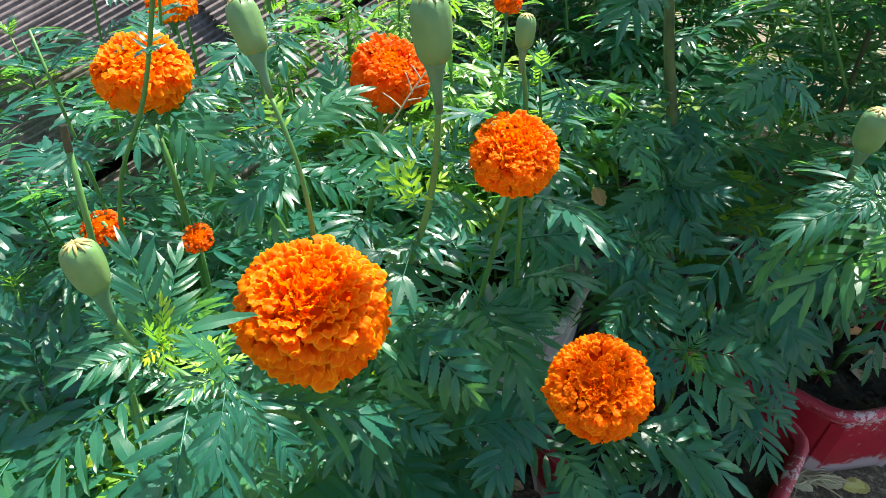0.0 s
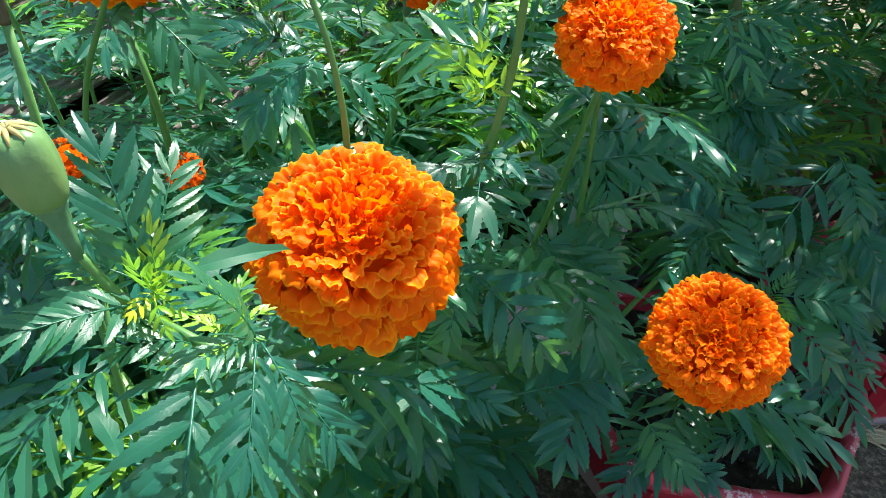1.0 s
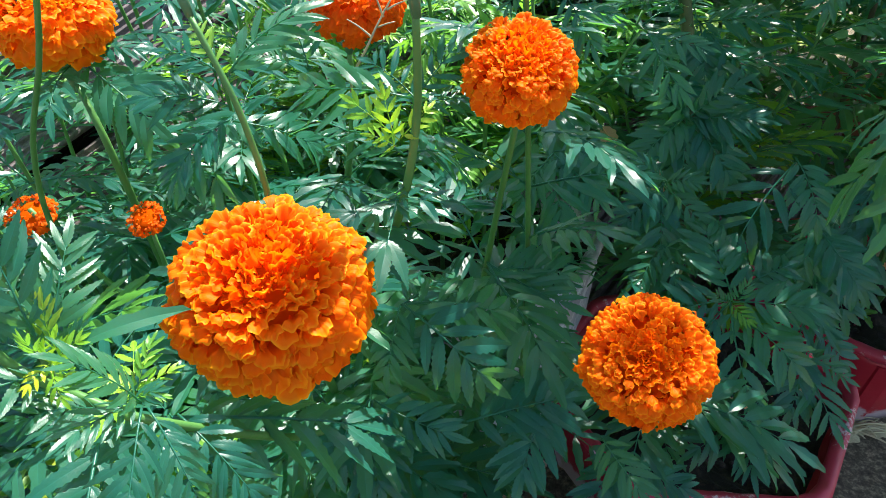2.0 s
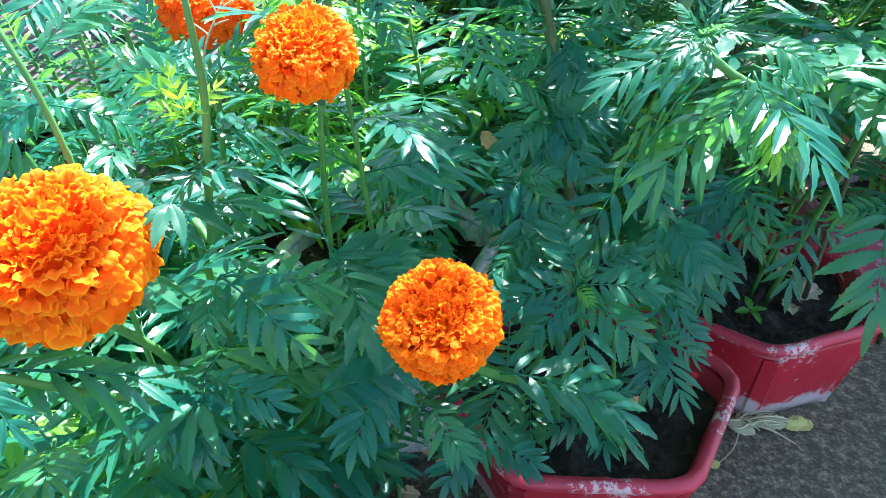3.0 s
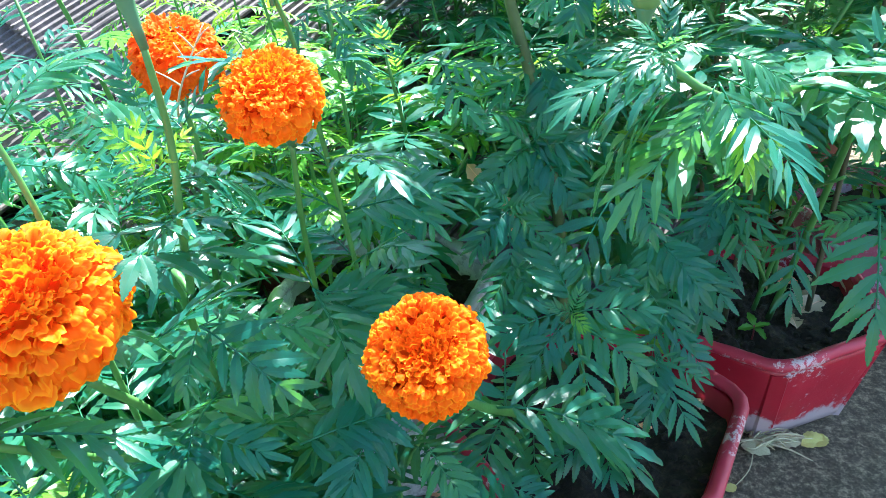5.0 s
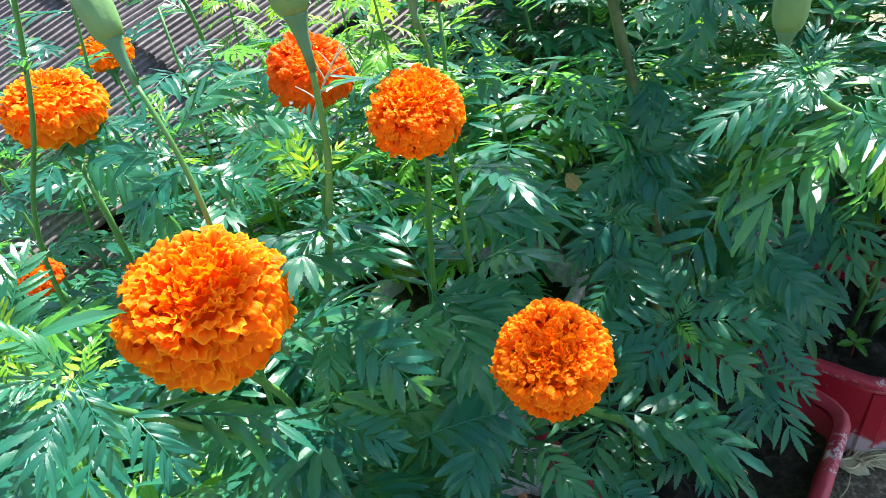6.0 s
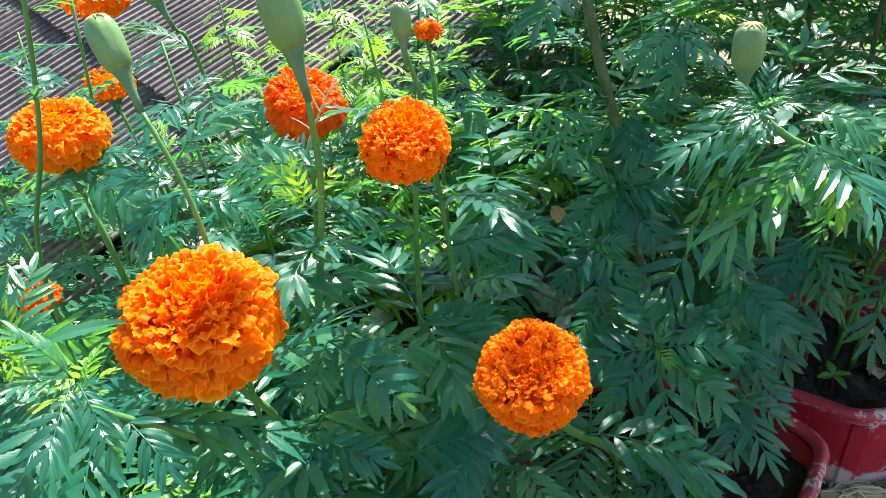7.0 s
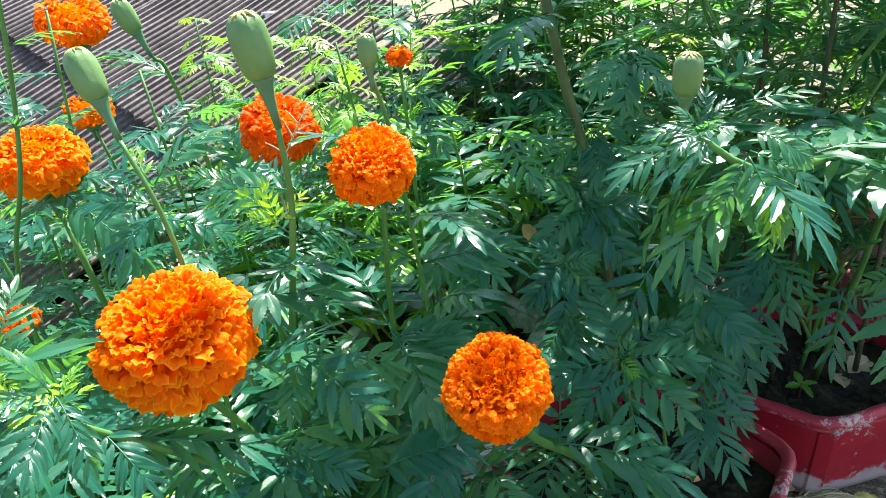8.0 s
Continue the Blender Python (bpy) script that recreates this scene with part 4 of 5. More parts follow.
leaf_at(pb, (0.197, 0.508, 0.414), (0.215, 0.545, 0.407), (0, -0.5, 0.9), 0)
leaf_at(pb, (0.199, 0.509, 0.414), (0.250, 0.541, 0.396), (0, -0.5, 0.8), 3)
leaf_at(pc, (0.228, 0.583, 0.388), (0.282, 0.560, 0.372), (0, -0.6, 0.8), 6)
leaf_at(pc, (0.228, 0.583, 0.388), (0.275, 0.530, 0.352), (0, -0.6, 0.8), 9)
leaf_at(pc, (0.232, 0.581, 0.386), (0.285, 0.591, 0.380), (0, -0.5, 0.8), 2)
leaf_at(pc, (0.268, 0.549, 0.328), (0.249, 0.490, 0.315), (0, -0.6, 0.8), 5)
leaf_at(pc, (0.224, 0.527, 0.323), (0.294, 0.542, 0.336), (0, -0.5, 0.9), 8)
leaf_at(pc, (0.296, 0.527, 0.322), (0.316, 0.489, 0.316), (0, -0.6, 0.8), 1)
leaf_at(pd, (0.257, 0.596, 0.520), (0.289, 0.606, 0.519), (0, -0.5, 0.9), 4, SMALL_LEAVES)
leaf_at(pd, (0.258, 0.604, 0.528), (0.277, 0.580, 0.505), (0, -0.7, 0.6), 7, SMALL_LEAVES)
leaf_at(pd, (0.245, 0.611, 0.537), (0.228, 0.604, 0.517), (0, -0.5, 0.9), 0)
leaf_at(pd, (0.245, 0.611, 0.537), (0.279, 0.620, 0.529), (0, -0.5, 0.9), 3)
leaf_at(pd, (0.305, 0.650, 0.496), (0.337, 0.634, 0.493), (0, -0.6, 0.8), 6)
leaf_at(pd, (0.305, 0.650, 0.496), (0.323, 0.616, 0.470), (0, -0.6, 0.8), 9)
leaf_at(pb, (0.198, 0.515, 0.465), (0.180, 0.543, 0.452), (0, -0.4, 0.9), 2, SPRIG)
leaf_at(pb, (0.198, 0.516, 0.467), (0.185, 0.500, 0.458), (0, -0.5, 0.9), 5, SPRIG)
leaf_at(pe, (0.096, 0.671, 0.463), (0.065, 0.659, 0.482), (0, -0.5, 0.9), 8)
leaf_at(pe, (0.104, 0.674, 0.462), (0.089, 0.691, 0.511), (0, -0.5, 0.8), 1)
leaf_at(pf, (-0.003, 0.612, 0.487), (0.038, 0.620, 0.495), (0, -0.3, 0.95), 4)
leaf_at(pf, (-0.003, 0.611, 0.485), (0.058, 0.584, 0.458), (0, -0.5, 0.9), 7)
leaf_at(pf, (-0.006, 0.609, 0.484), (0.006, 0.547, 0.475), (0, -0.5, 0.9), 0)
leaf_at(pg, (0.126, 0.540, 0.489), (0.116, 0.508, 0.488), (0, -0.5, 0.9), 3, SPRIG)
leaf_at(pg, (0.123, 0.540, 0.492), (0.107, 0.493, 0.469), (0, -0.6, 0.8), 6, SPRIG)
leaf_at(pk, (0.381, 0.650, 0.324), (0.387, 0.584, 0.281), (0, -0.7, 0.7), 9)
leaf_at(pk, (0.381, 0.651, 0.326), (0.363, 0.702, 0.364), (0, -0.5, 0.85), 2)
leaf_at(pk, (0.383, 0.649, 0.324), (0.437, 0.633, 0.337), (0, -0.5, 0.85), 5)
leaf_at(pk, (0.381, 0.648, 0.322), (0.429, 0.606, 0.298), (0, -0.6, 0.8), 8)
leaf_at(pk, (0.379, 0.650, 0.324), (0.320, 0.638, 0.317), (0, -0.6, 0.8), 1)
leaf_at(pk, (0.383, 0.652, 0.328), (0.428, 0.686, 0.345), (0, -0.5, 0.85), 4)
leaf_at(pk, (0.379, 0.648, 0.322), (0.344, 0.610, 0.294), (0, -0.7, 0.7), 7)
leaf_at(pk, (0.380, 0.645, 0.327), (0.385, 0.637, 0.351), (0, -0.9, 0.4), 0, SMALL_LEAVES)
leaf_at(pk, (0.380, 0.645, 0.327), (0.364, 0.632, 0.342), (0, -0.9, 0.4), 3, SMALL_LEAVES)
leaf_at(pk, (0.380, 0.645, 0.327), (0.389, 0.622, 0.329), (0, -0.9, 0.4), 6, YOUNG_LEAVES)
leaf_at(pk, (0.428, 0.739, 0.383), (0.371, 0.684, 0.332), (0, -0.6, 0.8), 9)
leaf_at(pk, (0.428, 0.740, 0.387), (0.446, 0.697, 0.349), (0, -0.6, 0.8), 2)
leaf_at(pk, (0.445, 0.728, 0.343), (0.480, 0.678, 0.310), (0, -0.6, 0.8), 5)
leaf_at(pk, (0.445, 0.728, 0.343), (0.435, 0.690, 0.313), (0, -0.6, 0.8), 8)
leaf_at(pl, (0.400, 0.630, 0.243), (0.400, 0.578, 0.233), (0, -0.6, 0.8), 1)
leaf_at(pl, (0.400, 0.630, 0.243), (0.364, 0.593, 0.230), (0, -0.6, 0.8), 4)
leaf_at(pl, (0.400, 0.630, 0.243), (0.427, 0.632, 0.250), (0, -0.5, 0.9), 7)
leaf_at(pl, (0.400, 0.628, 0.241), (0.419, 0.593, 0.237), (0, -0.6, 0.8), 0)
leaf_at(pl, (0.400, 0.630, 0.243), (0.360, 0.632, 0.243), (0, -0.5, 0.9), 3)
leaf_at(pl, (0.444, 0.672, 0.272), (0.459, 0.616, 0.240), (0, -0.7, 0.7), 6)
leaf_at(pl, (0.444, 0.672, 0.272), (0.478, 0.651, 0.256), (0, -0.6, 0.8), 9)
leaf_at(pl, (0.444, 0.672, 0.272), (0.431, 0.623, 0.241), (0, -0.7, 0.7), 2)
leaf_at(pl, (0.320, 0.577, 0.245), (0.363, 0.552, 0.247), (0, -0.5, 0.9), 5)
leaf_at(pl, (0.316, 0.585, 0.253), (0.293, 0.535, 0.237), (0, -0.6, 0.8), 8)
leaf_at(ph, (0.418, 0.539, 0.509), (0.373, 0.567, 0.453), (-0.1, -0.3, 0.95), 1)
leaf_at(ph, (0.418, 0.530, 0.517), (0.373, 0.559, 0.489), (0, -0.3, 0.95), 4)
leaf_at(ph, (0.429, 0.537, 0.512), (0.461, 0.522, 0.497), (0, -0.5, 0.9), 7)
leaf_at(ph, (0.439, 0.542, 0.500), (0.455, 0.522, 0.463), (0.2, -0.6, 0.7), 0)
leaf_at(ph, (0.450, 0.555, 0.484), (0.451, 0.564, 0.440), (0.2, -0.7, 0.7), 3)
leaf_at(ph, (0.454, 0.556, 0.489), (0.459, 0.535, 0.469), (0.5, -0.5, 0.5), 6, YOUNG_LEAVES)
leaf_at(ph, (0.519, 0.619, 0.482), (0.552, 0.637, 0.524), (-0.2, -0.6, 0.7), 9)
leaf_at(ph, (0.519, 0.618, 0.480), (0.478, 0.614, 0.489), (0, -0.5, 0.9), 2)
leaf_at(ph, (0.520, 0.618, 0.480), (0.526, 0.592, 0.450), (0, -0.7, 0.7), 5)
leaf_at(ph, (0.539, 0.629, 0.470), (0.570, 0.609, 0.459), (0, -0.6, 0.8), 8)
leaf_at(pa, (0.161, 0.380, 0.480), (0.155, 0.369, 0.509), (0.45, -0.05, 0.9), 1, SLIM)
leaf_at(pa, (0.162, 0.379, 0.479), (0.169, 0.346, 0.470), (0.45, -0.05, 0.9), 4, SLIM)
leaf_at(pa, (0.162, 0.380, 0.478), (0.181, 0.364, 0.457), (0.45, -0.05, 0.9), 7, SLIM)
leaf_at(pa, (0.161, 0.380, 0.480), (0.155, 0.357, 0.492), (0, -0.4, 0.9), 0, SLIM)
leaf_at(pk, (0.454, 0.747, 0.317), (0.467, 0.693, 0.273), (0, -0.6, 0.8), 3)
leaf_at(pk, (0.441, 0.728, 0.300), (0.467, 0.677, 0.269), (0, -0.6, 0.8), 6)
leaf_at(pl, (0.457, 0.708, 0.291), (0.431, 0.663, 0.257), (0, -0.6, 0.8), 9)
leaf_at(pl, (0.452, 0.698, 0.276), (0.487, 0.671, 0.251), (0, -0.6, 0.8), 2)
leaf_at(pk, (0.452, 0.745, 0.313), (0.417, 0.713, 0.288), (0, -0.6, 0.8), 5)
leaf_at(pk, (0.454, 0.747, 0.317), (0.490, 0.731, 0.304), (0, -0.5, 0.8), 8)
leaf_at(pm, (0.610, 0.736, 0.352), (0.580, 0.658, 0.283), (0, -0.8, 0.5), 1)
leaf_at(pm, (0.610, 0.736, 0.352), (0.571, 0.744, 0.333), (0, -0.5, 0.8), 4)
leaf_at(pm, (0.610, 0.736, 0.352), (0.647, 0.713, 0.348), (0, -0.5, 0.8), 7)
leaf_at(pm, (0.598, 0.830, 0.289), (0.570, 0.780, 0.228), (0, -0.7, 0.6), 0)
leaf_at(pm, (0.598, 0.830, 0.289), (0.555, 0.829, 0.259), (0, -0.6, 0.8), 3)
leaf_at(pm, (0.613, 0.730, 0.345), (0.618, 0.681, 0.308), (0, -0.7, 0.6), 6)
leaf_at(pm, (0.598, 0.830, 0.289), (0.630, 0.806, 0.271), (0, -0.6, 0.8), 9)
leaf_at(pj, (0.357, 0.772, 0.400), (0.312, 0.734, 0.377), (0, -0.6, 0.8), 2)
leaf_at(pj, (0.357, 0.772, 0.400), (0.393, 0.728, 0.363), (0, -0.6, 0.8), 5)
leaf_at(pj, (0.357, 0.772, 0.400), (0.348, 0.724, 0.351), (0, -0.6, 0.8), 8)
leaf_at(pj, (0.357, 0.772, 0.400), (0.410, 0.746, 0.409), (0, -0.6, 0.8), 1)
leaf_at(pj, (0.357, 0.772, 0.400), (0.322, 0.755, 0.430), (0, -0.6, 0.8), 4)
leaf_at(pj, (0.357, 0.772, 0.400), (0.388, 0.759, 0.441), (0, -0.6, 0.8), 7)
leaf_at(pj, (0.368, 0.849, 0.446), (0.329, 0.830, 0.480), (0, -0.6, 0.8), 0)
leaf_at(pj, (0.368, 0.849, 0.446), (0.419, 0.824, 0.465), (0, -0.6, 0.8), 3)
leaf_at(pj, (0.368, 0.849, 0.446), (0.411, 0.810, 0.411), (0, -0.6, 0.8), 6)
leaf_at(pj, (0.368, 0.849, 0.446), (0.318, 0.816, 0.426), (0, -0.6, 0.8), 9)
leaf_at(pj, (0.368, 0.849, 0.446), (0.375, 0.808, 0.397), (0, -0.6, 0.8), 2)
leaf_at(pi, (0.260, 0.680, 0.410), (0.234, 0.637, 0.392), (0, -0.6, 0.8), 5)
leaf_at(pi, (0.260, 0.680, 0.410), (0.298, 0.648, 0.386), (0, -0.6, 0.8), 8)
leaf_at(pi, (0.260, 0.680, 0.410), (0.266, 0.636, 0.375), (0, -0.6, 0.8), 1)
leaf_at(pi, (0.260, 0.680, 0.410), (0.307, 0.665, 0.420), (0, -0.6, 0.8), 4)
leaf_at(pm, (0.520, 0.811, 0.339), (0.486, 0.763, 0.285), (0, -0.7, 0.6), 7)
leaf_at(pm, (0.520, 0.811, 0.339), (0.529, 0.754, 0.290), (0, -0.7, 0.6), 0)
leaf_at(pm, (0.520, 0.811, 0.339), (0.509, 0.743, 0.263), (0, -0.7, 0.6), 3)
leaf_at(pm, (0.520, 0.811, 0.339), (0.472, 0.775, 0.301), (0, -0.7, 0.6), 6)
leaf_at(pm, (0.520, 0.811, 0.339), (0.545, 0.762, 0.314), (0, -0.7, 0.6), 9)
leaf_at(pm, (0.482, 0.776, 0.295), (0.458, 0.727, 0.256), (0, -0.7, 0.6), 2)
leaf_at(pm, (0.482, 0.776, 0.295), (0.492, 0.716, 0.252), (0, -0.7, 0.6), 5)
leaf_at(pm, (0.482, 0.776, 0.295), (0.512, 0.725, 0.274), (0, -0.7, 0.6), 8)
leaf_at(ph, (0.398, 0.498, 0.532), (0.383, 0.493, 0.538), (0.1, -0.4, 0.9), 1, SMALL_LEAVES)
leaf_at(ph, (0.398, 0.498, 0.532), (0.387, 0.498, 0.544), (0.1, -0.4, 0.9), 4, SMALL_LEAVES)
leaf_at(ph, (0.398, 0.498, 0.532), (0.402, 0.506, 0.550), (0.1, -0.4, 0.9), 7, SMALL_LEAVES)
leaf_at(ph, (0.398, 0.498, 0.532), (0.411, 0.503, 0.545), (0.1, -0.4, 0.9), 0, SMALL_LEAVES)
leaf_at(ph, (0.398, 0.498, 0.532), (0.412, 0.490, 0.535), (0.1, -0.4, 0.9), 3, SMALL_LEAVES)
leaf_at(ph, (0.398, 0.498, 0.532), (0.401, 0.484, 0.541), (0.1, -0.4, 0.9), 6, SMALL_LEAVES)
leaf_at(ph, (0.398, 0.498, 0.532), (0.385, 0.480, 0.530), (0.1, -0.4, 0.9), 9, SMALL_LEAVES)
leaf_at(ph, (0.398, 0.498, 0.532), (0.393, 0.477, 0.528), (0.1, -0.4, 0.9), 2, SMALL_LEAVES)
leaf_at(ph, (0.398, 0.498, 0.532), (0.373, 0.498, 0.532), (0.1, -0.4, 0.9), 5, SMALL_LEAVES)
leaf_at(ph, (0.398, 0.498, 0.531), (0.358, 0.481, 0.519), (0.25, -0.2, 0.95), 8, SLIM)
leaf_at(ph, (0.423, 0.514, 0.516), (0.435, 0.492, 0.482), (0.3, -0.6, 0.7), 1)
leaf_at(ph, (0.426, 0.510, 0.506), (0.431, 0.490, 0.485), (0.5, -0.5, 0.5), 4, YOUNG_LEAVES)
leaf_at(ph, (0.422, 0.514, 0.515), (0.409, 0.499, 0.492), (0, -0.7, 0.6), 7)
leaf_at(ph, (0.415, 0.533, 0.544), (0.420, 0.546, 0.569), (0, -0.9, 0.4), 0, SPRIG)
leaf_at(ph, (0.415, 0.533, 0.542), (0.433, 0.541, 0.561), (0, -0.8, 0.5), 3, SPRIG)
leaf_at(ph, (0.415, 0.533, 0.544), (0.409, 0.558, 0.558), (0, -0.8, 0.5), 6, SPRIG)
leaf_at(ph, (0.426, 0.539, 0.535), (0.458, 0.539, 0.539), (0.3, -0.2, 0.9), 9)
leaf_at(ph, (0.426, 0.526, 0.524), (0.452, 0.514, 0.514), (0, -0.5, 0.85), 2)
leaf_at(ph, (0.382, 0.633, 0.543), (0.355, 0.613, 0.531), (0.2, -0.4, 0.85), 5)
leaf_at(ph, (0.382, 0.633, 0.543), (0.374, 0.608, 0.516), (0.2, -0.4, 0.85), 8)
leaf_at(ph, (0.382, 0.633, 0.543), (0.407, 0.615, 0.525), (0.2, -0.4, 0.85), 1)
leaf_at(ph, (0.382, 0.633, 0.543), (0.354, 0.655, 0.540), (0.2, -0.4, 0.85), 4)
leaf_at(ph, (0.382, 0.633, 0.543), (0.407, 0.659, 0.545), (0.2, -0.4, 0.85), 7)
leaf_at(pa, (0.130, 0.389, 0.481), (0.133, 0.387, 0.490), (0.2, -0.6, 0.7), 0, NEW_LEAVES)
leaf_at(pa, (0.130, 0.389, 0.481), (0.140, 0.393, 0.489), (0.2, -0.6, 0.7), 3, NEW_LEAVES)
leaf_at(pa, (0.130, 0.389, 0.481), (0.140, 0.386, 0.477), (0.2, -0.6, 0.7), 6, NEW_LEAVES)
leaf_at(pa, (0.130, 0.389, 0.481), (0.130, 0.378, 0.481), (0.2, -0.6, 0.7), 9, NEW_LEAVES)
leaf_at(pa, (0.130, 0.389, 0.481), (0.137, 0.380, 0.474), (0.2, -0.6, 0.7), 2, NEW_LEAVES)
leaf_at(pd, (0.340, 0.728, 0.367), (0.305, 0.694, 0.346), (0, -0.65, 0.75), 5)
leaf_at(pd, (0.340, 0.728, 0.367), (0.336, 0.682, 0.324), (0, -0.65, 0.75), 8)
leaf_at(pd, (0.340, 0.728, 0.367), (0.371, 0.693, 0.346), (0, -0.65, 0.75), 1)
leaf_at(pd, (0.340, 0.728, 0.367), (0.364, 0.712, 0.382), (0, -0.65, 0.75), 4)
leaf_at(pd, (0.340, 0.728, 0.367), (0.317, 0.717, 0.391), (0, -0.65, 0.75), 7)
leaf_at(pd, (0.341, 0.699, 0.333), (0.319, 0.664, 0.315), (0, -0.65, 0.75), 0)
leaf_at(pd, (0.341, 0.699, 0.333), (0.359, 0.664, 0.316), (0, -0.65, 0.75), 3)
leaf_at(pd, (0.341, 0.699, 0.333), (0.376, 0.676, 0.337), (0, -0.65, 0.75), 6)


# Young growth on the twig beside the big bloom.
for k in range(9):
    a, el = 0.7 * k, 0.2 + 0.25 * (k % 3)
    d = Vector((math.cos(a) * math.cos(el), math.sin(a) * math.cos(el), math.sin(el)))
    leaf_at(pa, (0.140, 0.402, 0.456), Vector((0.140, 0.402, 0.456)) + d * (0.012 + 0.004 * (k % 4)), (-d.x, -d.y, 1), k, NEW_LEAVES if k % 2 else YOUNG_LEAVES)
leaf_at(pa, (0.148, 0.402, 0.452), (0.163, 0.352, 0.436), (0.3, -0.1, 0.9), 2, SLIM)
leaf_at(pa, (0.148, 0.404, 0.450), (0.128, 0.358, 0.434), (0.1, -0.2, 0.9), 3, SLIM)
leaf_at(pa, (0.149, 0.406, 0.446), (0.182, 0.388, 0.428), (0.2, -0.3, 0.9), 1, SLIM)


# ---- Back row details and litter ----
pu = marigold((-0.13, 0.93, 0), "marigold with a high orange bloom and a closed bud")
line = stem_at(pu, [(-0.13, 0.93, 0), (-0.13, 0.89, 0.3), (-0.13, 0.85, 0.56)], 0.0045, 0.0022)
leafy(pu, line, random.Random(31), 0.4, 0.9, 0.05, (0.08, 0.11))
flower(pu, (-0.13, 0.847, 0.585), (0.25, -0.3, 0.9), 0.034, 25, 160, 0.75, label="high orange bloom", apart=False)
pv = marigold((0.02, 0.86, 0), "marigold shoot with a bud that leans aside")
line = stem_at(pv, [(0.02, 0.86, 0), (0.01, 0.83, 0.3), (-0.004, 0.79, 0.52), (-0.0022, 0.7604, 0.555)], 0.0042, 0.002)
leafy(pv, line, random.Random(32), 0.45, 0.95, 0.045, (0.07, 0.10))
bud(pv, (-0.014, 0.757, 0.588), (-0.35, -0.1, 1), 0.028, 0.019, "closed green bud")


def pebble(name, place, size, material, label, category, seed):
    rng = random.Random(seed)
    bm = bmesh.new()
    bmesh.ops.create_icosphere(bm, subdivisions=3, radius=1.0)
    for v in bm.verts:
        n = v.co.normalized()
        v.co = n * (1 + 0.22 * noise.noise(n * 1.7 + Vector((seed, 0, 0))) + 0.05 * noise.noise(n * 6))
        v.co = Vector((v.co.x * size[0], v.co.y * size[1], v.co.z * size[2]))
    ob = new(name, mesh_of(name, bm, material))
    ob.location = place
    ob.rotation_euler = (rng.uniform(-0.3, 0.3), rng.uniform(-0.3, 0.3), rng.uniform(0, 3))
    return tagged(ob, label, category)


pebble("stone", (-0.414, 1.094, 0.245), (0.028, 0.022, 0.03), STONE, "smooth pale stone on the roofing sheet", "stone", 3)
pebble("stone", (-0.432, 1.042, 0.215), (0.03, 0.024, 0.022), STONE, "rounded pale stone on the roofing sheet", "stone", 4)

# A white plastic canister on the sheets.
can = thing("canister", (-0.204, 1.515, 0.43), "upright white plastic canister behind the plants", "canister")
bm = bmesh.new()
tube(bm, [Vector((0, 0, z)) for z in (-0.03, -0.025, 0.0, 0.06, 0.085, 0.1)], [0.028, 0.03, 0.031, 0.031, 0.026, 0.014], 20)
part("body", mesh_of("body", bm, WHITE), can)
bm = bmesh.new()
tube(bm, [Vector((0, 0, z)) for z in (0.098, 0.1, 0.114, 0.116)], [0.014, 0.0155, 0.0155, 0.013], 16)
part("cap", mesh_of("cap", bm, WHITE), can)

# A seedling in the second pot.
sd = thing("seedling", (0.605, 0.927, 0.094), "small seedling with a reddish stem and four pale leaves", "seedling")
RED_STEM = stem_material("reddish stem", (0.25, 0.03, 0.04), (0.35, 0.07, 0.06))
stem_at(sd, [(0.605, 0.927, 0.088), (0.606, 0.924, 0.108), (0.604, 0.920, 0.122)], 0.0017, 0.0011, RED_STEM)


def single_blade(seed, material, width=0.22):
    rng = random.Random(seed)
    bm = bmesh.new()
    uv = bm.loops.layers.uv.new("uv")
    leaflet(bm, uv, Vector((0, 0, 0)), Vector((1, 0, 0.2)), Vector((0, 0, 1)), 1.0, width, 0.35, 0.3, rng, 8)
    return mesh_of("blade", bm, material)


BLADE = single_blade(1, GRASS)
DRY_BLADE = single_blade(2, DRY, 0.3)
for k, (dx, dy, dz, s) in enumerate(((-1, -0.2, 0.1, 0.020), (1, 0.1, 0.25, 0.019), (0.35, -0.9, -0.1, 0.021), (-0.2, 0.8, 0.6, 0.020))):
    d = Vector((dx, dy, dz)).normalized()
    part("leaf", BLADE, sd, Matrix.Translation(-sd.location) @ basis(Vector((0.605, 0.921, 0.119)), d, (0, -0.3, 1), s))


def fallen(place, az, size, seed, mesh=None, tilt=0.15):
    ob = new("fallen_leaf", mesh or DRY_BLADE)
    d = Vector((math.cos(az), math.sin(az), tilt))
    ob.matrix_world = basis(Vector(place), d, (0.2 * math.sin(seed), -0.3, 1), size)
    return tagged(ob, "dry curled tan leaf lying on the soil" if place[2] > 0.09 else "dry curled tan leaf lying on the ground", "fallen leaf", "fallen leaves")


rng = random.Random(77)
for k in range(9):
    a, r = rng.uniform(0, 6.28), 0.105 * math.sqrt(rng.random())
    fallen((0.64 + r * math.cos(a), 0.995 + r * math.sin(a), 0.104), rng.uniform(0, 6.28), rng.uniform(0.02, 0.035), k)
for k in range(7):
    a, r = rng.uniform(-1.4, 0.6), 0.10 * math.sqrt(rng.random())
    fallen((0.425 + r * math.cos(a), 0.79 + r * math.sin(a), 0.104), rng.uniform(0, 6.28), rng.uniform(0.008, 0.018), k)
# Two larger dry leaves stand in for sun flecks on the second pot's soil.
fallen((0.672, 0.968, 0.106), 0.6, 0.045, 3)
fallen((0.690, 0.985, 0.106), 2.2, 0.04, 4)

rng = random.Random(78)
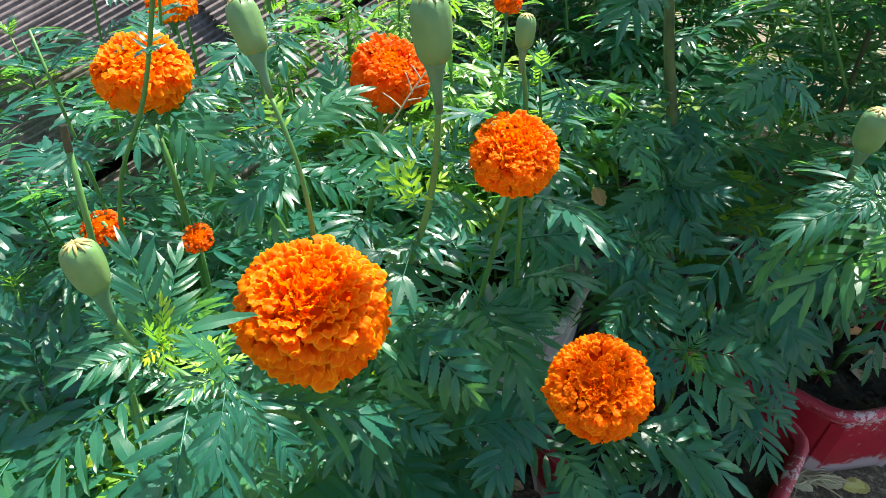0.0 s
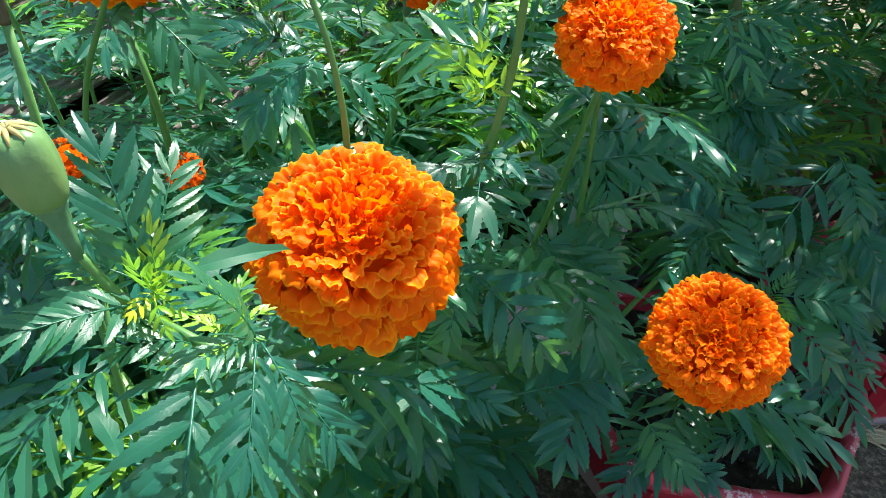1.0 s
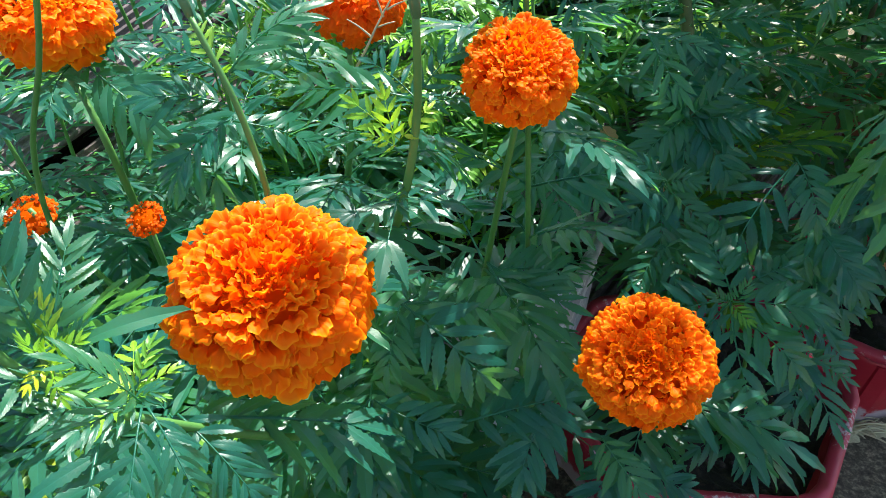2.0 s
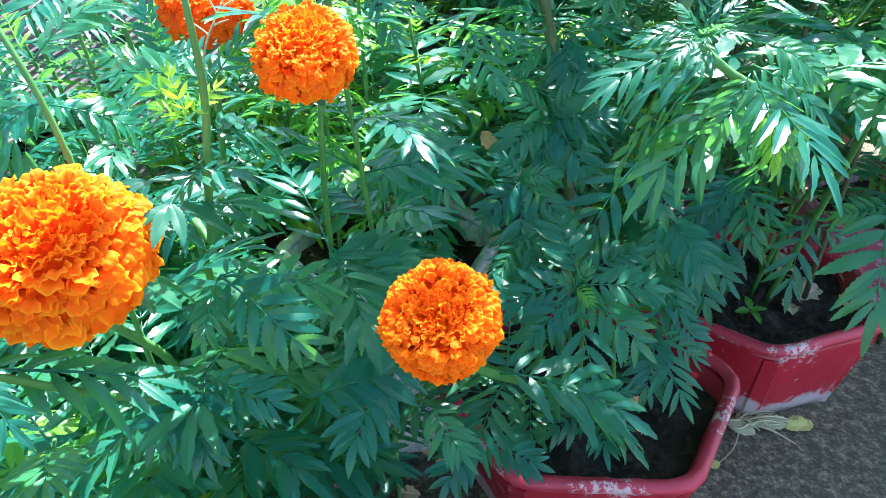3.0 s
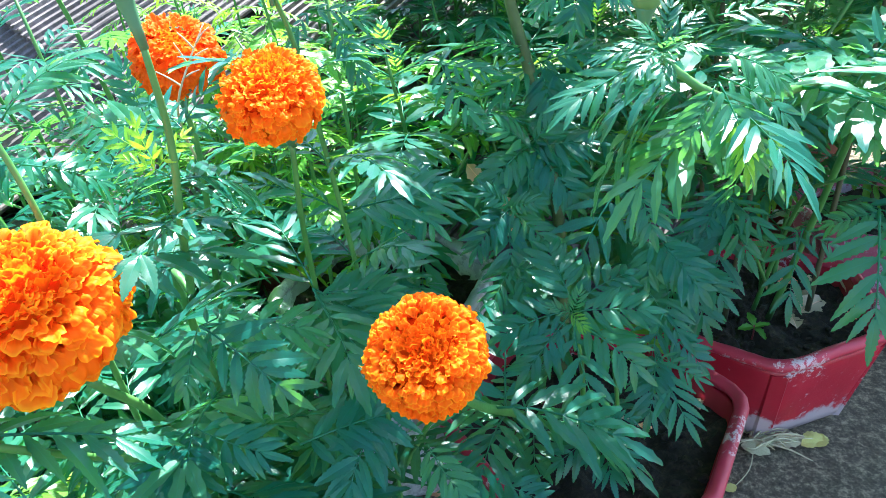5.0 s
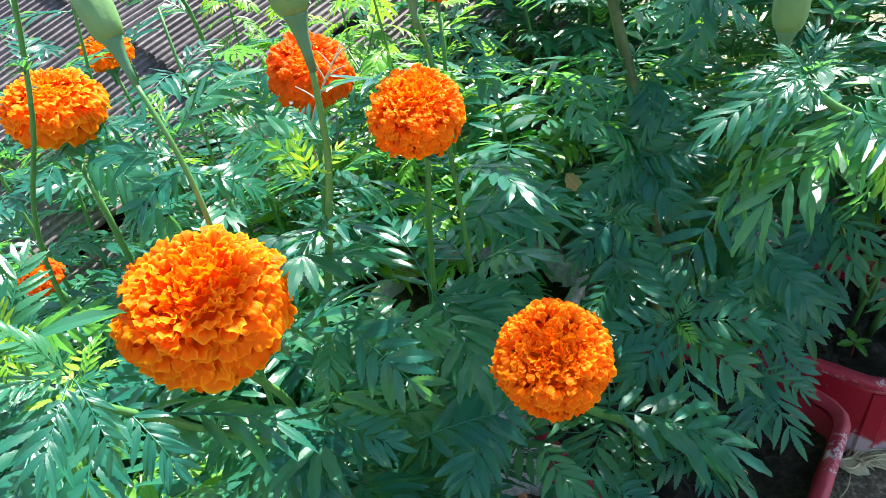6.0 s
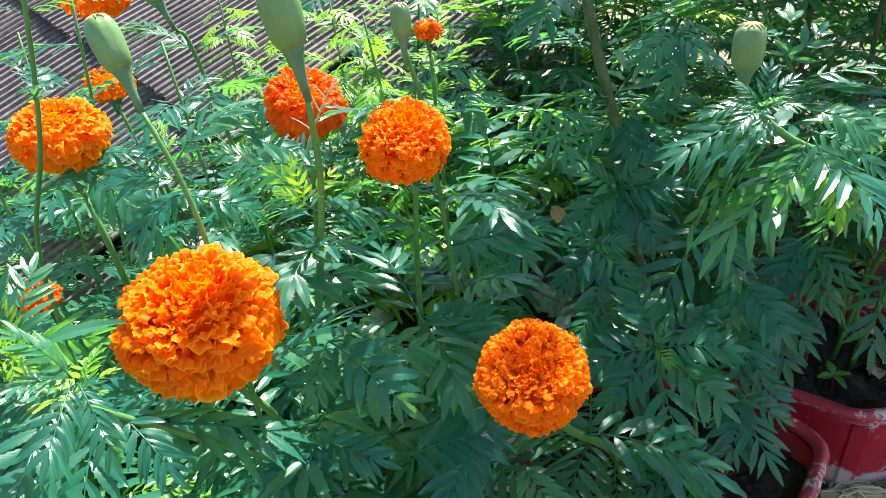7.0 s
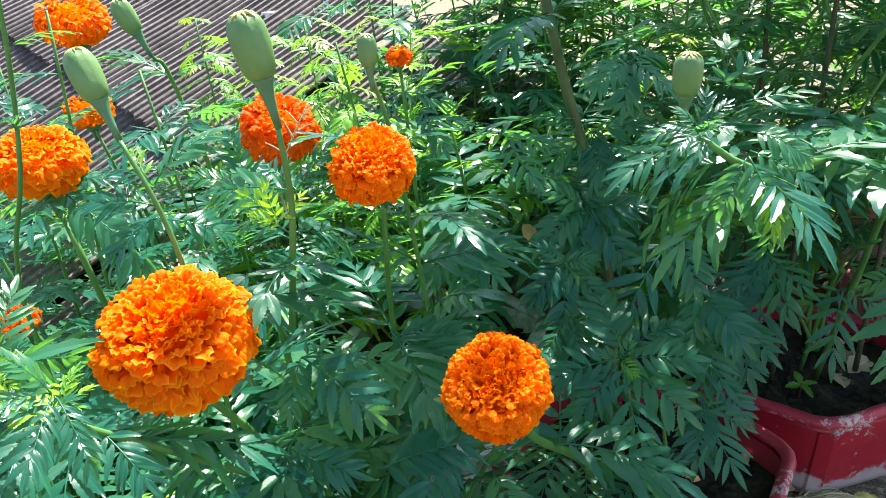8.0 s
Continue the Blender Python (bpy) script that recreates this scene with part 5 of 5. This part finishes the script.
for k in range(46):
    fallen((rng.uniform(-0.12, 0.30), rng.uniform(0.42, 0.80), 0.004), rng.uniform(0, 6.28), rng.uniform(0.02, 0.042), k, tilt=0.1)

# A pulled-up dead plant beside the pots, on the concrete.
dw = thing("dead_weed", (0.62, 0.865, 0.0), "withered pale weed pulled up and dropped beside the pot", "dead weed")
PALE = stem_material("withered stalk", (0.40, 0.35, 0.20), (0.60, 0.53, 0.33), 0.8)
YELLOWED = stem_material("yellowed leaf", (0.45, 0.40, 0.10), (0.60, 0.55, 0.18), 0.7)
rng = random.Random(15)
for k in range(22):
    a = rng.uniform(-0.9, 0.9) + (math.pi if k % 4 == 0 else 0)
    n = rng.uniform(0.03, 0.065)
    p0 = Vector((0.60 + rng.uniform(-0.01, 0.012), 0.857 + rng.uniform(-0.01, 0.015), 0.006 + 0.006 * rng.random()))
    p1 = p0 + Vector((math.cos(a) * n * 0.5, math.sin(a) * n * 0.4, rng.uniform(0.0, 0.012)))
    p2 = p0 + Vector((math.cos(a) * n, math.sin(a) * n * 0.7 + rng.uniform(-0.01, 0.01), rng.uniform(-0.003, 0.004)))
    stem_at(dw, [p0, p1, p2], rng.uniform(0.001, 0.0024), 0.0006, PALE, 4, 5)
for k in range(5):
    a = rng.uniform(-0.5, 0.7)
    p = Vector((0.585 + 0.012 * k, 0.855 + rng.uniform(-0.008, 0.012), 0.006))
    part("leaf", single_blade(30 + k, PALE, 0.3), dw, Matrix.Translation(-dw.location) @ basis(p, (math.cos(a), math.sin(a), 0.15), (0, -0.2, 1), rng.uniform(0.02, 0.034)))
for k in range(6):
    a = rng.uniform(-0.8, 1.2)
    p = Vector((0.645 + rng.uniform(0, 0.02), 0.856 + rng.uniform(-0.006, 0.01), 0.006))
    part("leaf", single_blade(50 + k, YELLOWED, 0.3), dw, Matrix.Translation(-dw.location) @ basis(p, (math.cos(a), math.sin(a), 0.2), (0, -0.2, 1), rng.uniform(0.014, 0.026)))
stem_at(dw, [(0.60, 0.855, 0.004), (0.585, 0.82, 0.003), (0.56, 0.792, 0.004)], 0.0012, 0.0007, PALE, 4, 5)
part("leaf", single_blade(71, YELLOWED, 0.4), dw, Matrix.Translation(-dw.location) @ basis(Vector((0.552, 0.79, 0.004)), (1, 0.3, 0.3), (0, -0.2, 1), 0.014))

# A terracotta pot far behind, and another by the grey one.
for n, (x, y, r) in enumerate(((0.78, 1.42, 0.11), (0.03, 1.08, 0.10))):
    tp = thing("clay_pot", (x, y, 0), "round reddish-brown clay pot behind the leaves", "plant pot", "clay pots")
    bm = bmesh.new()
    tube(bm, [Vector((0, 0, z)) for z in (0, 0.004, 0.15, 0.152, 0.19, 0.192, 0.17)], [r * q for q in (0.66, 0.68, 0.92, 1.02, 1.05, 0.98, 0.88)], 28)
    part("body", mesh_of("body", bm, POT_BROWN), tp)

# A withered side twig of the plant with the deep orange bloom.
TWIG = Vector((0.158, 0.62, 0.492))
stem_at(pe, [(0.124, 0.69, 0.43), (0.142, 0.645, 0.468), TWIG, TWIG + Vector((0.010, 0, 0.018)), TWIG + Vector((0.024, 0.002, 0.040))], 0.0014, 0.0006, PALE, 4, 5)
for f, dx, dz in ((0.2, -0.012, 0.010), (0.35, 0.010, 0.004), (0.5, -0.004, 0.014), (0.6, 0.012, 0.006), (0.75, -0.006, 0.010), (0.85, 0.010, 0.008)):
    q = TWIG + Vector((0.022 * f, 0, 0.036 * f))
    stem_at(pe, [q, q + Vector((dx * 0.5, -0.002, dz * 0.6)), q + Vector((dx, -0.003, dz))], 0.0009, 0.0004, PALE, 3, 5)

# One narrow blade lies across the edge of the big bloom.
part("leaf", single_blade(9, LEAF, 0.085), pa, Matrix.Translation(-pa.location) @ basis(Vector((0.1295, 0.397, 0.479)), (0.028, 0.022, 0.004), (-0.3, -0.6, 0.6), 0.036))

# Dry leaves caught on the stems.
for base, tip in (((0.336, 0.757, 0.364), (0.346, 0.752, 0.34)), ((0.346, 0.765, 0.352), (0.340, 0.752, 0.33)), ((0.30, 0.84, 0.36), (0.325, 0.83, 0.33))):
    part("leaf", DRY_BLADE, pj, Matrix.Translation(-pj.location) @ basis(Vector(base), Vector(tip) - Vector(base), (0, -0.8, 0.5), 0.024), "dry tan leaf")
